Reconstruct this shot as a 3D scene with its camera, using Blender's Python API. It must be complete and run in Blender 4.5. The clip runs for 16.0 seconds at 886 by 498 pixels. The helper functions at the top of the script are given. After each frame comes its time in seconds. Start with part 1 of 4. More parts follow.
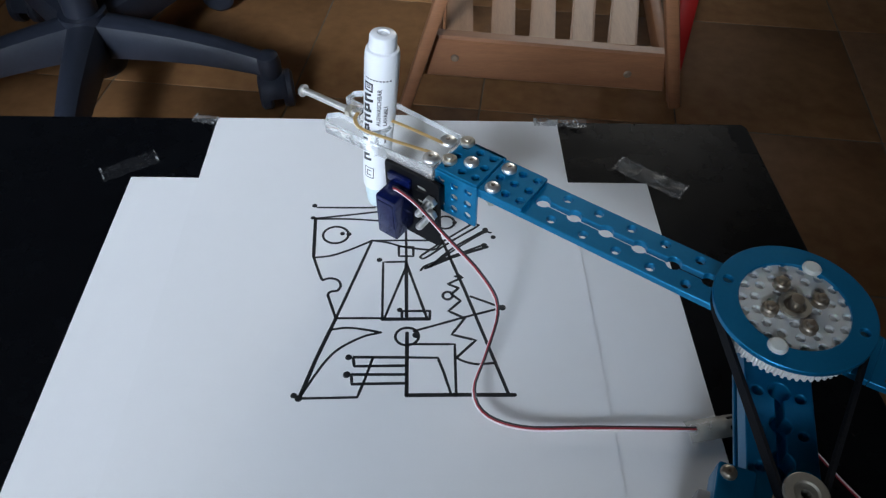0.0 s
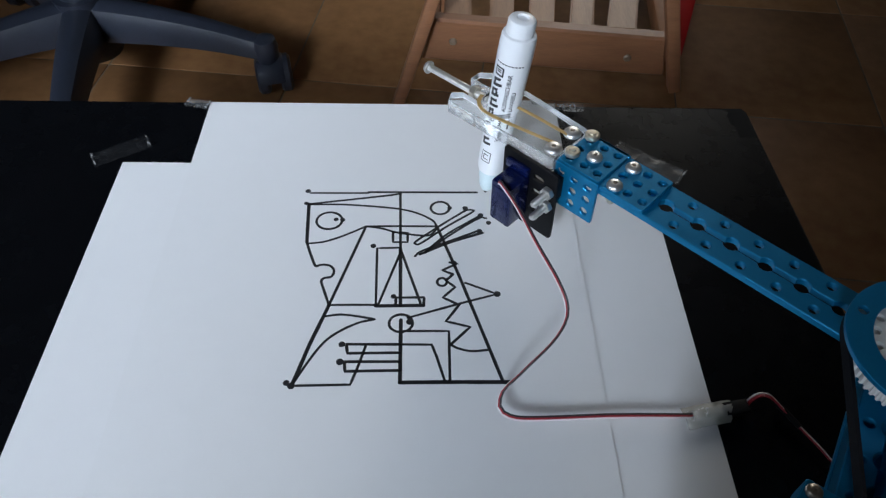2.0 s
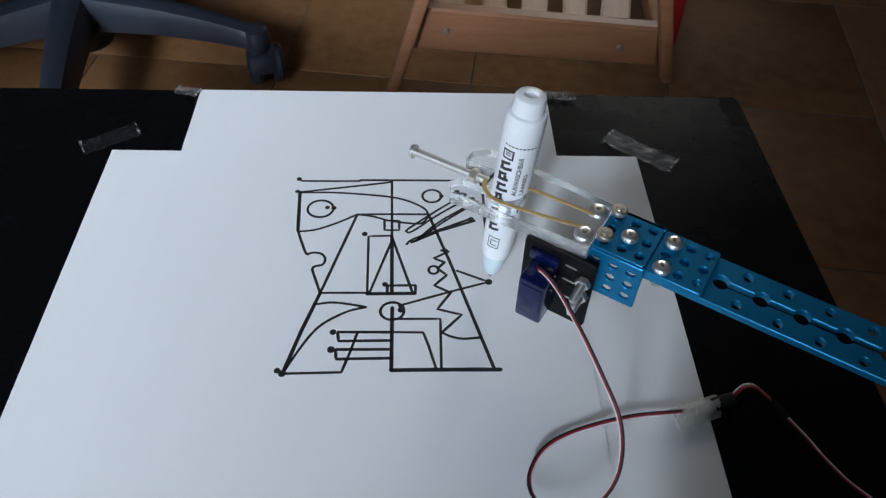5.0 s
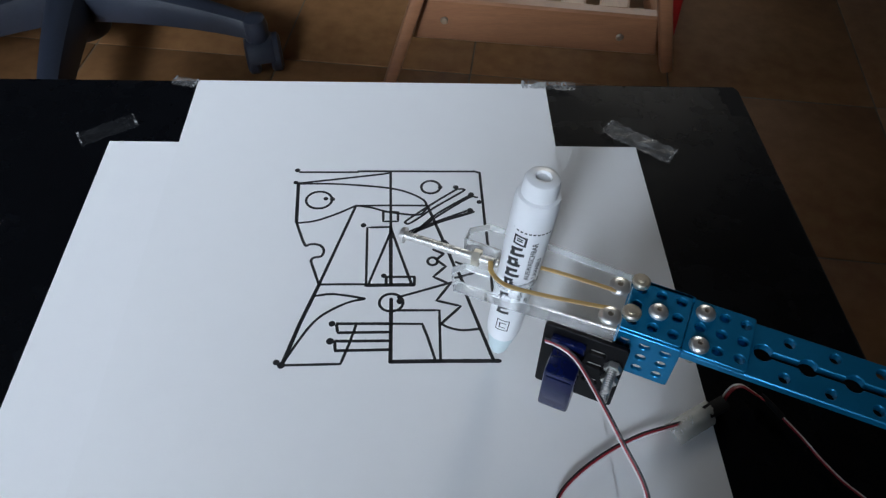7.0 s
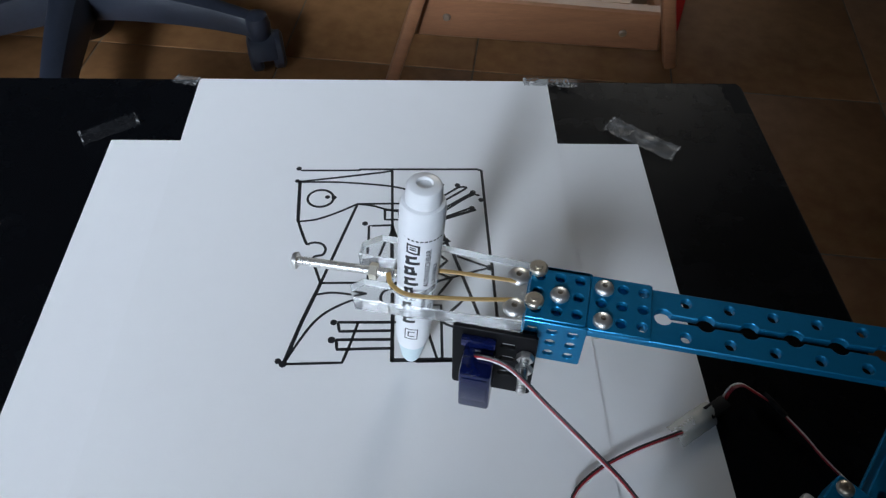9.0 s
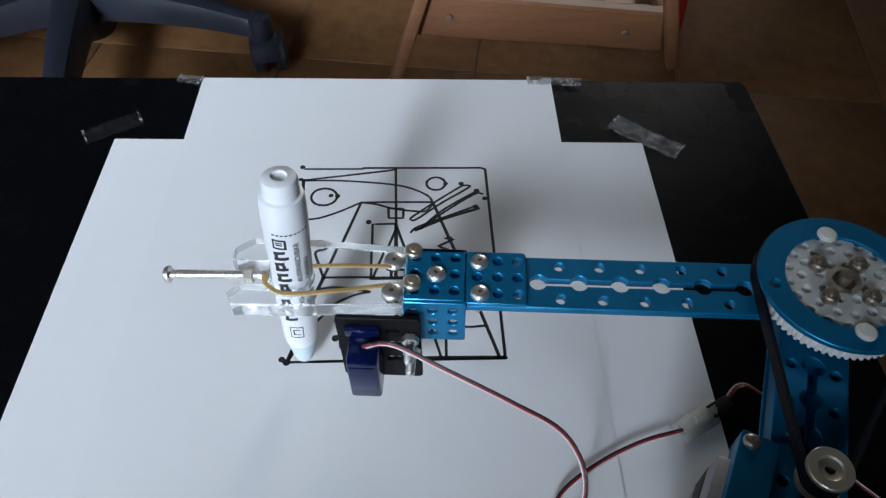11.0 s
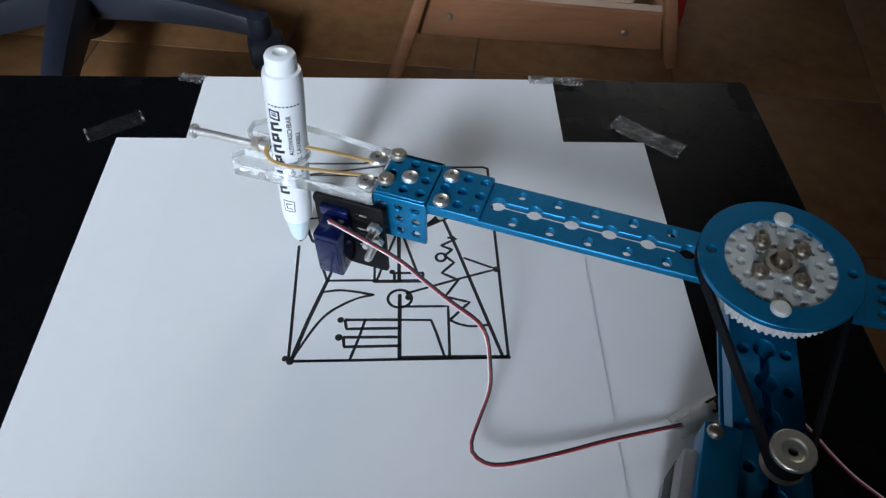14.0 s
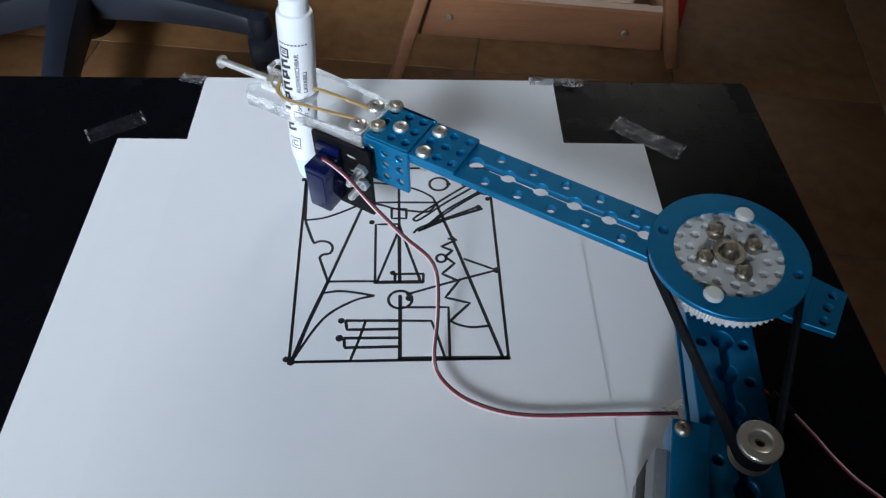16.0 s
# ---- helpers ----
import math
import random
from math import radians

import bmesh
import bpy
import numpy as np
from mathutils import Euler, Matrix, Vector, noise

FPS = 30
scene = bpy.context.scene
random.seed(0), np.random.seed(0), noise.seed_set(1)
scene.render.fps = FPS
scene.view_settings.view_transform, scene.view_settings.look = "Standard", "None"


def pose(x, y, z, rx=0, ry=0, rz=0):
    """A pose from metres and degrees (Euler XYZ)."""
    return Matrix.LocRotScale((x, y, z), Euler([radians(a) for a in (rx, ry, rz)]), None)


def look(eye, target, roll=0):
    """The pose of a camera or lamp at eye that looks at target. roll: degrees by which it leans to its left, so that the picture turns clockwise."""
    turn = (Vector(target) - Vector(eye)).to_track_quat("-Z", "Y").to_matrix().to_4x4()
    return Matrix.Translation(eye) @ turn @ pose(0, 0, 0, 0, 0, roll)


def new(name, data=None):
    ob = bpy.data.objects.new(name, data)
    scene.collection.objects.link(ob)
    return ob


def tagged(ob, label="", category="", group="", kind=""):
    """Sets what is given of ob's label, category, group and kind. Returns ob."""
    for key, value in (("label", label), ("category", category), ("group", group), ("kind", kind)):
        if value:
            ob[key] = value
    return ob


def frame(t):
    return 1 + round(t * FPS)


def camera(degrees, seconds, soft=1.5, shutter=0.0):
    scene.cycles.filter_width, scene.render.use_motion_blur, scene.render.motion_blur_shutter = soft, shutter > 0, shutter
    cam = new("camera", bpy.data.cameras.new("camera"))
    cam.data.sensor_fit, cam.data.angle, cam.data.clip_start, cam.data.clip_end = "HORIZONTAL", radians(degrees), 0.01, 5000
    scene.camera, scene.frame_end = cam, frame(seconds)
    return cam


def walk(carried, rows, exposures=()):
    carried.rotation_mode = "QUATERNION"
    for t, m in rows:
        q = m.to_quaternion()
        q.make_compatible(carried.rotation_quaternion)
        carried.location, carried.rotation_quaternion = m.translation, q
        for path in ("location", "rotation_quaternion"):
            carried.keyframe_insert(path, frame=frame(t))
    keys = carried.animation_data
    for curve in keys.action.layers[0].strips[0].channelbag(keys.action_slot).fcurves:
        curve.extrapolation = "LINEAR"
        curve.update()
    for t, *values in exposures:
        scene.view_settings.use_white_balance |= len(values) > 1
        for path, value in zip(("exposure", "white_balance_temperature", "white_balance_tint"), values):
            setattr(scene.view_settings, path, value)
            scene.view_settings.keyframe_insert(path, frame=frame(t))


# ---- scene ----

cam = camera(62.0, 16.0, soft=1.3)
PATH = [
    (0, (0.04, -0.308, 0.292), (0.005, 1.009, -1.213), -0.3),
    (0.5, (0.04, -0.308, 0.292), (0.006, 1.003, -1.218), -0.2),
    (1, (0.041, -0.307, 0.29), (0.007, 1.001, -1.222), -0.3),
    (1.5, (0.042, -0.307, 0.29), (0.014, 0.994, -1.229), 0.1),
    (2, (0.043, -0.305, 0.289), (0.007, 0.982, -1.242), -0.4),
    (2.5, (0.042, -0.305, 0.29), (0.013, 0.973, -1.248), -0.1),
    (3, (0.043, -0.306, 0.288), (0.011, 0.977, -1.245), -0.3),
    (3.5, (0.043, -0.306, 0.289), (0.015, 0.967, -1.253), -0.2),
    (4, (0.044, -0.306, 0.287), (0.02, 0.965, -1.257), 0.0),
    (6.5, (0.044, -0.306, 0.287), (0.029, 0.956, -1.264), 0.2),
    (7, (0.044, -0.305, 0.287), (0.029, 0.944, -1.275), 0.2),
    (7.5, (0.045, -0.304, 0.286), (0.025, 0.942, -1.278), -0.1),
    (8, (0.044, -0.305, 0.285), (0.026, 0.94, -1.28), -0.1),
    (8.5, (0.045, -0.304, 0.286), (0.025, 0.937, -1.283), -0.1),
    (9, (0.045, -0.304, 0.287), (0.02, 0.938, -1.281), -0.3),
    (11.5, (0.043, -0.305, 0.285), (0.013, 0.941, -1.279), -0.5),
    (12, (0.042, -0.305, 0.286), (0.02, 0.939, -1.279), -0.2),
    (12.5, (0.042, -0.305, 0.285), (0.015, 0.935, -1.284), -0.3),
    (13, (0.041, -0.305, 0.286), (0.013, 0.936, -1.283), -0.5),
    (13.5, (0.042, -0.305, 0.286), (0.013, 0.94, -1.279), -0.4),
    (14, (0.041, -0.305, 0.286), (0.02, 0.938, -1.281), -0.1),
    (14.5, (0.041, -0.305, 0.286), (0.02, 0.941, -1.278), -0.1),
    (15, (0.041, -0.305, 0.286), (0.024, 0.935, -1.283), 0.2),
    (15.5, (0.04, -0.305, 0.285), (0.02, 0.935, -1.284), -0.1),
    (16, (0.041, -0.305, 0.287), (0.019, 0.937, -1.28), -0.1),
]
walk(cam, [(t, look(eye, target, roll)) for t, eye, target, roll in PATH])

# ---- light ----
world = bpy.data.worlds.new("world")
scene.world = world
world.use_nodes = True
sky = world.node_tree.nodes.new("ShaderNodeTexSky")
sky.sky_type, sky.sun_disc = "NISHITA", False
sky.sun_elevation, sky.sun_rotation = radians(28), radians(40)
world.node_tree.links.new(sky.outputs[0], world.node_tree.nodes["Background"].inputs[0])
world.node_tree.nodes["Background"].inputs[1].default_value = 0.1


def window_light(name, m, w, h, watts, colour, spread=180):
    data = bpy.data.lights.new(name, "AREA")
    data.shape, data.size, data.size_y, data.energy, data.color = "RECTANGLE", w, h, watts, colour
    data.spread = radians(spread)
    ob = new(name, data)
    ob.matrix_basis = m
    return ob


# lamps for daylight at three unseen windows; the tall south one gives most of it
# spreads narrowed beyond a real window's, to darken the table's lower right
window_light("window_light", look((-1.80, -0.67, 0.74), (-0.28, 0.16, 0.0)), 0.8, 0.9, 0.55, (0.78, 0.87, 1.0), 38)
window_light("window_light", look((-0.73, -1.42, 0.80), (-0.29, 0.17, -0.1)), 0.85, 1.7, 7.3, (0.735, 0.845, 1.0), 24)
window_light("window_light", look((1.0, 3.08, 1.15), (0.12, 0.0, 0.1)), 0.9, 1.0, 0.62, (1.0, 0.97, 0.90), 22)
scene.view_settings.exposure = 0.0


# ---- materials ----
def material(name, colour, rough=0.5, metal=0.0, vary=0.12, scale=40.0, bump=0.0, bump_scale=200.0, colour2=None,
             rough_vary=0.1, stretch=(1, 1, 1), **extra):
    """Base colour broken up at two scales, uneven gloss and fine relief, in metres."""
    mat = bpy.data.materials.new(name)
    mat.use_nodes = True
    nodes, links = mat.node_tree.nodes, mat.node_tree.links
    bsdf = nodes["Principled BSDF"]
    coord = nodes.new("ShaderNodeTexCoord")
    mapping = nodes.new("ShaderNodeMapping")
    mapping.inputs["Scale"].default_value = stretch
    links.new(coord.outputs["Object"], mapping.inputs[0])
    big, fine = nodes.new("ShaderNodeTexNoise"), nodes.new("ShaderNodeTexNoise")
    big.inputs["Scale"].default_value, fine.inputs["Scale"].default_value = scale, scale * 9
    big.inputs["Detail"].default_value, fine.inputs["Detail"].default_value = 4, 3
    links.new(mapping.outputs[0], big.inputs[0])
    links.new(mapping.outputs[0], fine.inputs[0])
    mix = nodes.new("ShaderNodeMath")
    mix.operation = "MULTIPLY_ADD"
    mix.inputs[1].default_value, mix.inputs[2].default_value = 0.4, 0.0
    links.new(fine.outputs[0], mix.inputs[0])
    add = nodes.new("ShaderNodeMath")
    add.operation = "MULTIPLY_ADD"
    add.inputs[1].default_value = 0.6
    links.new(big.outputs[0], add.inputs[0])
    links.new(mix.outputs[0], add.inputs[2])
    ramp = nodes.new("ShaderNodeValToRGB")
    c2 = colour2 or tuple(min(1, c * (1 + vary)) for c in colour)
    ramp.color_ramp.elements[0].position, ramp.color_ramp.elements[1].position = 0.3, 0.7
    ramp.color_ramp.elements[0].color = (*[c * (1 - vary) for c in colour], 1)
    ramp.color_ramp.elements[1].color = (*c2, 1)
    links.new(add.outputs[0], ramp.inputs[0])
    links.new(ramp.outputs[0], bsdf.inputs["Base Color"])
    span = nodes.new("ShaderNodeMapRange")
    span.inputs["To Min"].default_value = max(0.02, rough - rough_vary)
    span.inputs["To Max"].default_value = min(1, rough + rough_vary)
    links.new(add.outputs[0], span.inputs[0])
    links.new(span.outputs[0], bsdf.inputs["Roughness"])
    bsdf.inputs["Metallic"].default_value = metal
    if bump:
        relief, tex = nodes.new("ShaderNodeBump"), nodes.new("ShaderNodeTexNoise")
        tex.inputs["Scale"].default_value = bump_scale
        relief.inputs["Strength"].default_value, relief.inputs["Distance"].default_value = bump, 0.001
        links.new(mapping.outputs[0], tex.inputs[0])
        links.new(tex.outputs[0], relief.inputs["Height"])
        links.new(relief.outputs[0], bsdf.inputs["Normal"])
    for key, value in extra.items():
        bsdf.inputs[key.replace("_", " ")].default_value = value
    return mat


PAPER = material("white_paper", (0.80, 0.80, 0.80), 0.75, vary=0.012, scale=12, bump=0.04, bump_scale=900)
PAPER_UNDER = material("bright_white_paper", (0.81, 0.81, 0.812), 0.75, vary=0.012, scale=12, bump=0.04, bump_scale=900)
INK = material("black_ink", (0.012, 0.013, 0.015), 0.45, vary=0.3, scale=300)
BLUE = material("blue_anodised_aluminium", (0.003, 0.195, 0.40), 0.33, 0.55, vary=0.08, scale=60, bump=0.05, bump_scale=2500)
STEEL = material("bright_steel", (0.84, 0.82, 0.79), 0.36, 0.9, vary=0.15, scale=200)
ZINC = material("yellowed_zinc", (0.76, 0.69, 0.57), 0.36, 0.9, vary=0.15, scale=200)
BRONZED_AND_SHADE = material("browned_and_shade_steel", (0.42, 0.36, 0.29), 0.38, 0.9, vary=0.2, scale=200)
DULL = material("dull_aluminium", (0.60, 0.56, 0.47), 0.4, 0.8, vary=0.1, scale=90)
WHITE = material("white_plastic", (0.78, 0.78, 0.76), 0.35, vary=0.03, scale=30)
NYLON = material("translucent_white_nylon", (0.74, 0.72, 0.66), 0.5, vary=0.05, scale=60, Subsurface_Weight=0.1)
HUB = material("grey_translucent_nylon", (0.56, 0.55, 0.53), 0.5, vary=0.06, scale=60, Subsurface_Weight=0.1)
BARREL = material("white_marker_barrel", (0.80, 0.81, 0.82), 0.3, vary=0.015, scale=30)
COLLAR = material("pale_blue_collar", (0.60, 0.71, 0.73), 0.35, vary=0.06, scale=80)
BLACK = material("black_plastic", (0.005, 0.005, 0.006), 0.55, vary=0.25, scale=90, bump=0.05, bump_scale=1500, Specular_IOR_Level=0.14)
BELT = material("black_rubber_belt", (0.007, 0.008, 0.011), 0.75, vary=0.3, scale=300, bump=0.2, bump_scale=1500, Specular_IOR_Level=0.12)
SERVO = material("dark_blue_translucent_case", (0.0035, 0.008, 0.055), 0.2, vary=0.3, scale=90, Transmission_Weight=0.12)
ACRYLIC = material("clear_acrylic", (0.96, 0.98, 0.98), 0.03, vary=0.01, scale=20, rough_vary=0.02, Transmission_Weight=1.0, IOR=1.49)
ACRYLIC_EDGE = material("frosted_acrylic_edge", (0.95, 0.97, 0.97), 0.16, vary=0.04, scale=250, bump=0.25, bump_scale=500, Transmission_Weight=0.85, IOR=1.35)
BAND = material("amber_rubber_band", (0.54, 0.35, 0.12), 0.5, vary=0.15, scale=300, Transmission_Weight=0.3)
RED = material("red_wire", (0.33, 0.02, 0.03), 0.4, vary=0.15, scale=300)
WHITE_WIRE = material("white_wire", (0.80, 0.77, 0.76), 0.4, vary=0.05, scale=300)
BLACK_WIRE = material("black_wire", (0.02, 0.016, 0.018), 0.4, vary=0.2, scale=300)
TAPE = material("clear_tape", (0.34, 0.34, 0.35), 0.3, vary=0.3, scale=150, bump=0.5, bump_scale=160, Alpha=0.22)
# the tape's film is almost clear between its creases
tape_nodes, tape_links = TAPE.node_tree.nodes, TAPE.node_tree.links
crease, film = tape_nodes.new("ShaderNodeTexNoise"), tape_nodes.new("ShaderNodeMapRange")
crease.inputs["Scale"].default_value, crease.inputs["Detail"].default_value, crease.inputs["Distortion"].default_value = 260, 5, 1.5
film.inputs["From Min"].default_value, film.inputs["From Max"].default_value = 0.45, 0.72
film.inputs["To Min"].default_value, film.inputs["To Max"].default_value = 0.02, 0.05
tape_links.new(tape_nodes.new("ShaderNodeTexCoord").outputs["Object"], crease.inputs[0])
tape_links.new(crease.outputs[0], film.inputs[0])
tape_links.new(film.outputs[0], tape_nodes["Principled BSDF"].inputs["Alpha"])


def crumpled(name, lo, hi, clear, opaque, size):
    """Clear film that has gone milky along its many small folds."""
    mat = material(name, (0.55, 0.55, 0.54), 0.3, vary=0.3, scale=150, bump=0.8, bump_scale=220)
    nodes, links = mat.node_tree.nodes, mat.node_tree.links
    fold, span, patch, both = (nodes.new(k) for k in ("ShaderNodeTexNoise", "ShaderNodeMapRange", "ShaderNodeTexNoise", "ShaderNodeMath"))
    fold.inputs["Scale"].default_value, fold.inputs["Detail"].default_value, fold.inputs["Distortion"].default_value = size, 4, 1.2
    patch.inputs["Scale"].default_value, patch.inputs["Detail"].default_value = 120, 2
    both.operation = "MULTIPLY"
    coord = nodes.new("ShaderNodeTexCoord")
    links.new(coord.outputs["Object"], fold.inputs[0])
    links.new(coord.outputs["Object"], patch.inputs[0])
    links.new(fold.outputs[0], both.inputs[0])
    links.new(patch.outputs[0], both.inputs[1])
    span.inputs["From Min"].default_value, span.inputs["From Max"].default_value = lo, hi
    span.inputs["To Min"].default_value, span.inputs["To Max"].default_value = clear, opaque
    links.new(both.outputs[0], span.inputs[0])
    links.new(span.outputs[0], nodes["Principled BSDF"].inputs["Alpha"])
    return mat


CREASED = crumpled("creased_clear_tape", 0.20, 0.36, 0.09, 0.24, 260)
CRUMPLED = crumpled("crumpled_clear_tape", 0.22, 0.33, 0.06, 0.75, 420)
MASK = material("whitish_clear_tape", (0.74, 0.73, 0.66), 0.4, vary=0.06, scale=90, bump=0.25, bump_scale=260, Alpha=0.32)
TABLE_CORE = material("bare_black_board", (0.003, 0.003, 0.0035), 0.85, vary=0.3, scale=60, Specular_IOR_Level=0.15)
TABLE = material("black_table_laminate", (0.0030, 0.0034, 0.0044), 0.27, vary=0.25, scale=9, bump=0.02, bump_scale=500, Specular_IOR_Level=0.14)
CHAIR = material("dark_grey_chair_plastic", (0.024, 0.029, 0.043), 0.36, vary=0.2, scale=30, bump=0.15, bump_scale=700)
WOOD = material("varnished_beech", (0.25, 0.112, 0.054), 0.42, vary=0.22, scale=9, stretch=(1, 1, 9), bump=0.05, bump_scale=120)
RAILWOOD = material("varnished_beech_rail", (0.25, 0.112, 0.054), 0.42, vary=0.22, scale=9, stretch=(1, 9, 9), bump=0.05, bump_scale=120)
SLATWOOD = material("varnished_beech_slat", (0.33, 0.18, 0.10), 0.42, vary=0.22, scale=9, stretch=(9, 1, 9), bump=0.05, bump_scale=120)
REDPAINT = material("red_paint", (0.42, 0.015, 0.012), 0.4, vary=0.08, scale=20)
TILE = material("brown_glazed_tile", (0.29, 0.130, 0.046), 0.55, vary=0.35, scale=4, colour2=(0.41, 0.205, 0.085), bump=0.08, bump_scale=60, Specular_IOR_Level=0.3)
GROUT = material("grey_grout", (0.20, 0.15, 0.10), 0.85, vary=0.3, scale=30, bump=0.3, bump_scale=300)
# unseen walls and ceiling, coloured grey so that little light bounces
WALL = material("grey_wall_paint", (0.20, 0.20, 0.205), 0.8, vary=0.04, scale=3, bump=0.1, bump_scale=120)
CEILING = material("grey_ceiling_paint", (0.35, 0.33, 0.30), 0.8, vary=0.04, scale=3, bump=0.1, bump_scale=120)
MOTOR = material("grey_motor_case", (0.32, 0.32, 0.33), 0.45, 0.4, vary=0.12, scale=60)
GLASS = material("window_glass", (1, 1, 1), 0.02, vary=0.0, rough_vary=0.01, Transmission_Weight=1.0, IOR=1.45)


# ---- mesh tools ----
def finish(name, bm, mats, parent=None, label="", smooth=True, at=None):
    mesh = bpy.data.meshes.new(name)
    bmesh.ops.recalc_face_normals(bm, faces=bm.faces)
    bm.to_mesh(mesh)
    bm.free()
    for m in mats if isinstance(mats, (list, tuple)) else [mats]:
        mesh.materials.append(m)
    if smooth:
        mesh.polygons.foreach_set("use_smooth", [True] * len(mesh.polygons))
        mesh.set_sharp_from_angle(angle=radians(35))
    ob = new(name, mesh)
    ob.parent = parent
    if at is not None:
        ob.matrix_basis = at
    if label:
        tagged(ob, label)
    return ob


def part(name, bm, mats, parent, label="", at=None):
    return finish(name, bm, mats, parent, label, at=at)


def thing(name, label, category, group="", kind="", at=None):
    ob = tagged(new(name), label, category, group, kind)
    ob.empty_display_size = 0.02
    if at is not None:
        ob.matrix_basis = at
    return ob


def box(x0, y0, z0, x1, y1, z1, bevel=0.0, bm=None, segments=2):
    b = bmesh.new()
    bmesh.ops.create_cube(b, size=1)
    for v in b.verts:
        v.co = Vector(((x0 + x1) / 2 + v.co.x * (x1 - x0), (y0 + y1) / 2 + v.co.y * (y1 - y0), (z0 + z1) / 2 + v.co.z * (z1 - z0)))
    if bevel:
        bmesh.ops.bevel(b, geom=b.edges[:], offset=bevel, segments=segments, affect="EDGES", profile=0.5)
    return merge(bm, b)


def merge(bm, extra, m=None):
    if m is not None:
        extra.transform(m)
    if bm is None:
        return extra
    tmp = bpy.data.meshes.new("tmp")
    extra.to_mesh(tmp)
    extra.free()
    bm.from_mesh(tmp)
    bpy.data.meshes.remove(tmp)
    return bm


def turned(profile, steps=24, bm=None, m=None, mat_of=None):
    """A solid of revolution round z from (radius, height) pairs; radius 0 closes it."""
    b = bmesh.new()
    rings = []
    for r, z in profile:
        if r <= 1e-9:
            rings.append([b.verts.new((0, 0, z))])
        else:
            rings.append([b.verts.new((r * math.cos(2 * math.pi * i / steps), r * math.sin(2 * math.pi * i / steps), z)) for i in range(steps)])
    for k, (lo, hi) in enumerate(zip(rings, rings[1:])):
        for i in range(steps):
            j = (i + 1) % steps
            loop = [lo[i % len(lo)], lo[j % len(lo)], hi[j % len(hi)], hi[i % len(hi)]]
            loop = [v for n, v in enumerate(loop) if v not in loop[:n]]
            if len(loop) > 2:
                f = b.faces.new(loop)
                if mat_of:
                    f.material_index = mat_of(k)
    return merge(bm, b, m)


def plate(outline, holes, z0, z1, bevel=0.0):
    """A flat plate from an outline of (x, y), with round or shaped holes cut right through."""
    b = bmesh.new()
    loops = [outline] + holes
    edges = []
    for loop in loops:
        vs = [b.verts.new((x, y, z1)) for x, y in loop]
        edges += [b.edges.new((vs[i], vs[(i + 1) % len(vs)])) for i in range(len(vs))]
    bmesh.ops.triangle_fill(b, use_beauty=True, use_dissolve=False, edges=edges)
    top = b.faces[:]
    made = bmesh.ops.extrude_face_region(b, geom=top)
    for v in made["geom"]:
        if isinstance(v, bmesh.types.BMVert):
            v.co.z = z0
    if bevel:
        rim = [e for e in b.edges if len(e.link_faces) == 2 and abs(e.link_faces[0].normal.dot(e.link_faces[1].normal)) < 0.2
               and abs(e.verts[0].co.z - e.verts[1].co.z) < 1e-7]
        bmesh.ops.recalc_face_normals(b, faces=b.faces)
        bmesh.ops.bevel(b, geom=rim, offset=bevel, segments=1, affect="EDGES")
    return b


def circle(cx, cy, r, n=14, start=0.0):
    return [(cx + r * math.cos(start + 2 * math.pi * i / n), cy + r * math.sin(start + 2 * math.pi * i / n)) for i in range(n)]


def rect(x0, y0, x1, y1, r=0.0, n=4):
    if not r:
        return [(x0, y0), (x1, y0), (x1, y1), (x0, y1)]
    pts = []
    for cx, cy, a in ((x1 - r, y1 - r, 0), (x0 + r, y1 - r, 90), (x0 + r, y0 + r, 180), (x1 - r, y0 + r, 270)):
        pts += [(cx + r * math.cos(radians(a + 90 * i / n)), cy + r * math.sin(radians(a + 90 * i / n))) for i in range(n + 1)]
    return pts


def smooth_path(pts, steps=8):
    """Catmull-Rom through the points."""
    ps = [Vector(p) for p in pts]
    ps = [ps[0] * 2 - ps[1]] + ps + [ps[-1] * 2 - ps[-2]]
    out = []
    for a, b, c, d in zip(ps, ps[1:], ps[2:], ps[3:]):
        for i in range(steps):
            t = i / steps
            out.append(0.5 * ((2 * b) + (c - a) * t + (2 * a - 5 * b + 4 * c - d) * t * t + (3 * b - a - 3 * c + d) * t ** 3))
    out.append(ps[-2])
    return out


def spaced(pts, n):
    """n points evenly spaced along a polyline."""
    run = [0.0]
    for a, b in zip(pts, pts[1:]):
        run.append(run[-1] + (b - a).length)
    out, k = [], 0
    for i in range(n):
        s = run[-1] * i / (n - 1)
        while k < len(pts) - 2 and run[k + 1] < s:
            k += 1
        span = run[k + 1] - run[k] or 1e-9
        out.append(pts[k].lerp(pts[k + 1], min(1, max(0, (s - run[k]) / span))))
    return out


def tube(pts, r, steps=8, bm=None, flat=1.0):
    """A round bar along a polyline with closed ends."""
    b = bmesh.new()
    rings, up = [], Vector((0, 0, 1))
    for i, p in enumerate(pts):
        d = (pts[min(i + 1, len(pts) - 1)] - pts[max(i - 1, 0)]).normalized()
        side = d.cross(up if abs(d.z) < 0.95 else Vector((1, 0, 0))).normalized()
        top = side.cross(d)
        rings.append([b.verts.new(p + r * (math.cos(a) * side + flat * math.sin(a) * top)) for a in (2 * math.pi * k / steps for k in range(steps))])
    for lo, hi in zip(rings, rings[1:]):
        for i in range(steps):
            b.faces.new((lo[i], lo[(i + 1) % steps], hi[(i + 1) % steps], hi[i]))
    b.faces.new(rings[0])
    b.faces.new(rings[-1])
    return merge(bm, b)


# ---- the room ----
FLOOR = -0.50


